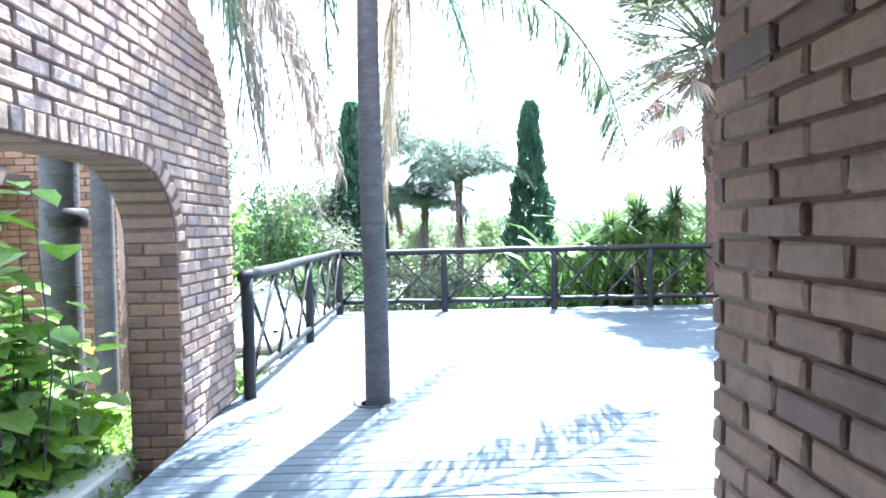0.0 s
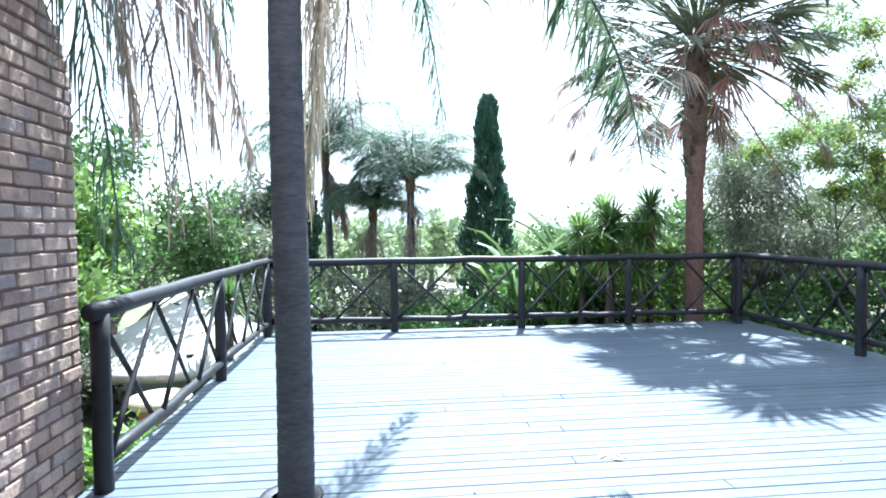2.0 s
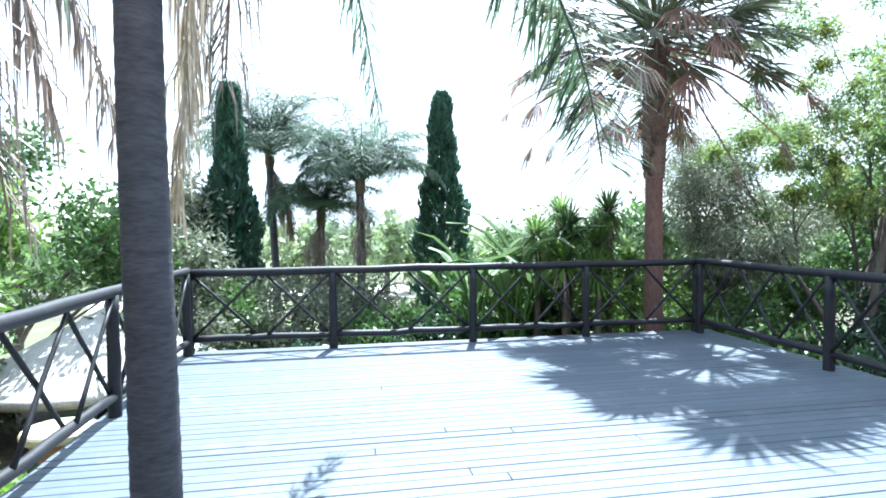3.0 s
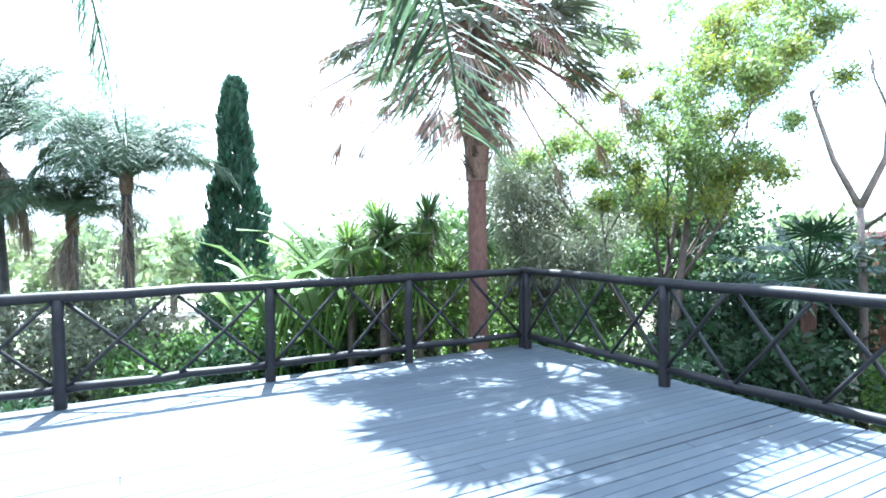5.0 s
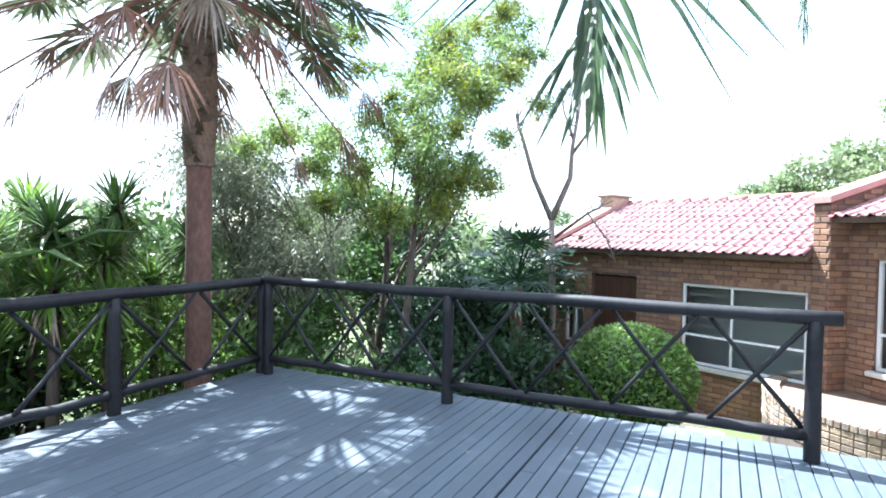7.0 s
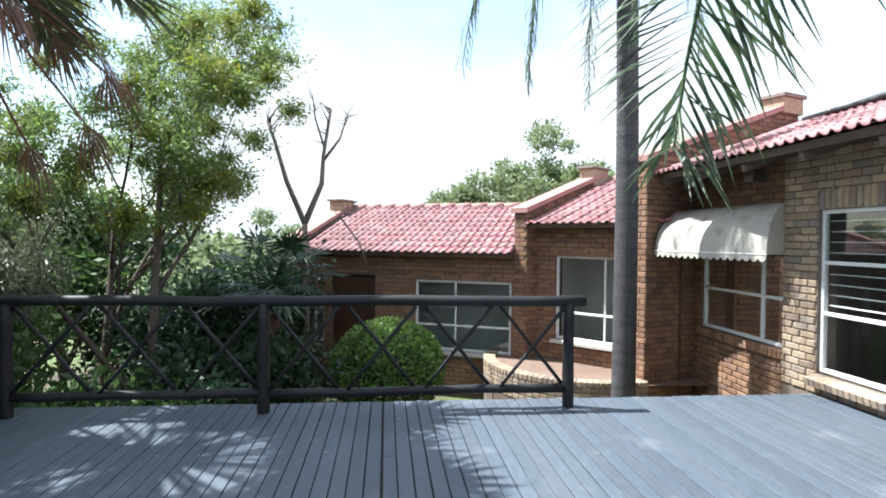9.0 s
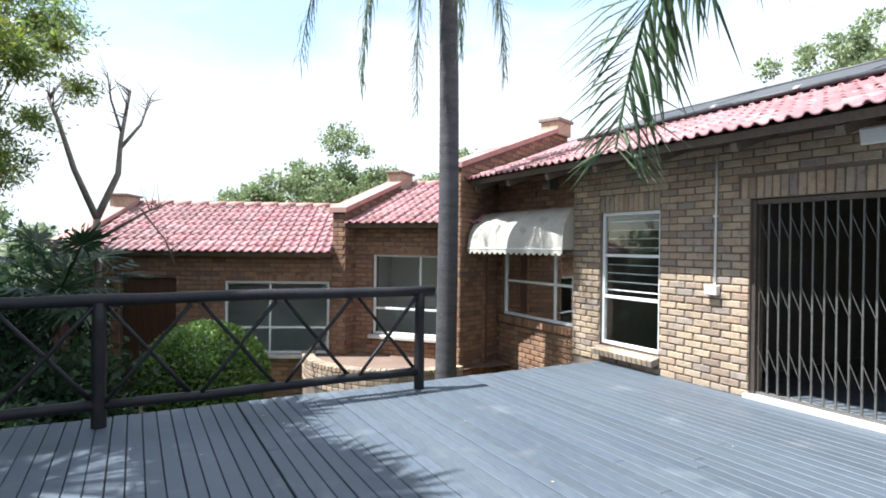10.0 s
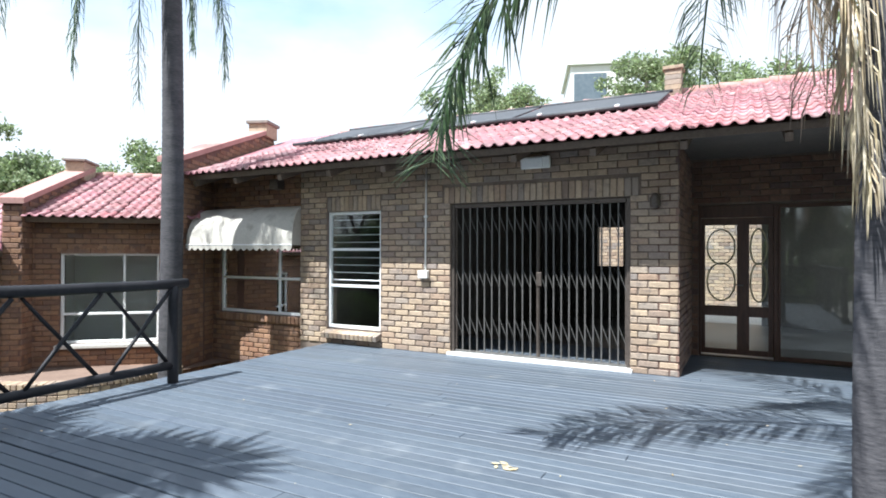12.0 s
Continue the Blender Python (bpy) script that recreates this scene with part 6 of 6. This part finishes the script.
# solar heating mats on the roof
for k, (xa, xb) in enumerate(((1.72, 3.85), (3.95, 6.05), (6.15, 8.2))):
    s_ = thing("solar_panel", "black solar pool-heating mat lying on the roof tiles", "solar panel", group="solar mats on the roof")
    u0, u1 = roof_x1 - xb, roof_x1 - xa
    part("mat", Build().box((u0, 2.15, 0.075), (u1, 3.95, 0.10), base1, 0.008), SOLAR, s_)
    for v_ in (2.12, 3.97):
        part("header_pipe", Build().tube([base1 @ Vector((u0 - 0.04, v_, 0.10)), base1 @ Vector((u1 + 0.04, v_, 0.10))], 0.03, 8), SOLAR, s_, smooth=True)
    for q in (u0 + 0.5, u1 - 0.5):
        part("clip", Build().box((q - 0.03, 2.06, 0.12), (q + 0.03, 2.16, 0.145), base1), PLASTIC, s_)
chim = thing("chimney", "small stepped brick chimney on the ridge", "chimney")
c0 = base1 @ Vector((roof_x1 - 1.69, run1 - 0.15, 0))
for k in range(6):
    part("brick_course", Build().box((c0.x - 0.13, c0.y - 0.13, c0.z - 0.1 + k * 0.085), (c0.x + 0.13, c0.y + 0.13, c0.z - 0.0152 + k * 0.085), None, 0.008), BRICK, chim)
part("cap", Build().box((c0.x - 0.16, c0.y - 0.16, c0.z + 0.41), (c0.x + 0.16, c0.y + 0.16, c0.z + 0.47), None, 0.008), BRICK, chim, "projecting brick cap")

# ---------------------------------------------------------------- lower court beside the deck
step = thing("retaining_wall", "low curved brick retaining edge below the deck", "wall", kind="structure")
arc = []
for i in range(17):
    a = radians(195 - i * 8.5)
    arc.append(Vector((10.35 + 1.75 * math.cos(a), 3.15 + 1.72 * math.sin(a), 0)))
pv = Build()
for a, c in zip(arc[:-1], arc[1:]):
    d = (c - a).normalized()
    n_ = Vector((-d.y, d.x, 0))
    mm = frame_of(a, d, n_)
    L_ = (c - a).length
    pv.box((0, -0.25, -1.5), (L_, 0.0, -0.52), mm)
    for k in range(max(2, round(L_ / 0.085))):
        u = (k + 0.5) * L_ / max(2, round(L_ / 0.085))
        ob = part("brick", Build().box((u - 0.036, -0.20, -0.52), (u + 0.036, 0.02, -0.44), mm, 0.006), BRICK, step)
    for r_ in range(4):
        for k in range(2):
            part("brick", Build().box((k * L_ / 2 + 0.005, -0.02, -0.60 - r_ * 0.084), ((k + 1) * L_ / 2 - 0.005, 0.012, -0.53 - r_ * 0.084), mm, 0.006), BRICK, step)
part("wall_core", pv, MORTAR, step)
fill = Build().add([(*p.xy, -0.50) for p in arc] + [(11.2, 3.6, -0.50), (9.2, 1.8, -0.50), (8.6, 1.75, -0.5)], [tuple(range(len(arc) + 3))])
tagged(part("paving", fill, surface("court_paving", (0.15, 0.10, 0.078), (0.23, 0.16, 0.125), 0.9, 30, 3, 0.4)), "warm stone paving of the lower court", "paving", kind="structure")
slab = Build().box((7.6, 5.35, -1.4), (8.7, 6.0, -0.68), pose(0, 0, 0), 0.02)
tagged(part("slab", slab, CONCRETE), "bleached concrete slab next to the clipped bush", "slab")
litter = thing("leaf_litter", "pale fallen scraps on the deck", "litter", kind="stuff")
lb = Build()
rl = random.Random(4)
for i in range(46):
    x, y = (rl.uniform(0.2, 6.2), rl.uniform(2.2, 9.8)) if i > 8 else (2.0 + rl.gauss(0, 0.05), 5.35 + rl.gauss(0, 0.04))
    r_ = rl.uniform(0.008, 0.02) if i > 8 else rl.uniform(0.02, 0.05)
    a = rl.uniform(0, 6.28)
    lb.add([(x + r_ * math.cos(a + k * 1.57) * (1 if k % 2 else 0.5), y + r_ * math.sin(a + k * 1.57) * (1 if k % 2 else 0.5), 0.006 + rl.uniform(0, 0.006)) for k in range(4)], [(0, 1, 2, 3)])
part("scraps", lb, LEAF_TAN, litter)

# ---------------------------------------------------------------- distance
def far_trees(name, label, spots, seed, mat, count, size):
    cl = []
    r = random.Random(seed)
    tb = Build()
    for x, y, z, rad in spots:
        tb.tube([(x, y, -2), (x, y, z)], [0.2, 0.06], 5)
        for k in range(22):
            cl.append((x + r.gauss(0, rad * 0.7), y + r.gauss(0, rad * 0.7), z + r.gauss(0, rad * 0.36), rad * r.uniform(0.2, 0.44)))
    t = thing(name, label, "trees", kind="stuff")
    part("trunks", tb, TREE_BARK, t)
    part("foliage", leaf_cloud("foliage", cl, count, size, seed, 0.55, 0.0, 0.35), mat, t)


rq = random.Random(91)
ring1 = [(2 + rq.uniform(24, 34) * math.cos(a), 5 + rq.uniform(24, 34) * math.sin(a), rq.uniform(-0.6, 1.0), rq.uniform(1.6, 2.8)) for a in [radians(20 + i * 3.4) for i in range(48)]]
far_trees("far_trees", "far belt of garden trees beyond the drive", ring1, 92, LEAF_HAZY, 42000, 0.42)
back_spots = [(21, 4.6, 2.3, 1.5), (21, 3.6, 2.5, 1.5), (20.8, 1.7, 2.7, 1.5), (20, -0.3, 2.9, 1.5), (21, 2.6, 2.5, 1.6), (18.8, -2.4, 3.0, 1.5), (17.3, -4.3, 3.0, 1.5), (20.5, 0.8, 3.2, 1.7), (19.5, -1.4, 3.4, 1.7), (18, -3.4, 3.3, 1.6), (16.5, -5.2, 3.2, 1.5), (24, 8.0, 1.2, 1.6), (23, -1.0, 3.4, 1.9), (15.0, -7.6, 3.4, 1.5), (26, 11.0, 1.0, 1.6)]
far_trees("far_trees", "green trees behind the tiled wings", back_spots, 93, LEAF_HAZY, 130000, 0.14)
hill_spots = [(8.8, -8.6, 5.9, 1.2), (8.0, -8.5, 6.0, 1.1), (7.2, -8.6, 5.8, 1.1), (6.6, -8.8, 5.3, 0.9), (5.8, -9.0, 4.7, 0.9), (4.9, -9.0, 4.4, 0.8), (3.3, -9.3, 6.9, 1.3), (2.2, -9.3, 6.1, 1.4), (0.9, -9.2, 5.8, 1.5), (-0.4, -9.2, 5.7, 1.4), (-2.0, -9.0, 5.5, 1.5)]
far_trees("far_trees", "green trees on the slope behind the main roof", hill_spots, 94, LEAF_HAZY, 60000, 0.11)
slope_hill = Build().add([(-20, -8.5, -0.5), (30, -8.5, -0.5), (40, -40, 7.5), (-30, -40, 7.5), (40, -70, 7), (-30, -70, 7)], [(0, 1, 2, 3), (3, 2, 4, 5)])
tagged(part("backdrop", slope_hill, SOIL), "green slope rising behind the house", "hill", kind="structure")
villa = thing("house", "white modern house on the slope behind", "house")
mV = frame_of((6.6, -26.2, 0), (0.94, 0.34, 0), (-0.34, 0.94, 0))
part("wall", Build().box((0, -6, 4), (3.6, 0, 12.7), mV, 0.03).box((-3.0, -5, 4), (0, -0.6, 10.4), mV, 0.03), STUCCO, villa)
part("roof", Build().box((-0.2, -6.2, 12.7), (3.8, 0.2, 12.9), mV, 0.03).box((-3.2, -5.2, 10.4), (0, -0.4, 10.55), mV, 0.03), STUCCO, villa)
wv = part("window", Build().box((1.5, -0.02, 10.4), (3.4, 0.06, 12.2), mV), DARKPANE, villa)
part("window", Build().box((-2.4, -0.62, 8.6), (-0.8, -0.54, 9.8), mV), DARKPANE, villa)
part("window", Build().box((-0.06, -3.5, 11.0), (0.02, -0.8, 12.0), mV), DARKPANE, villa)
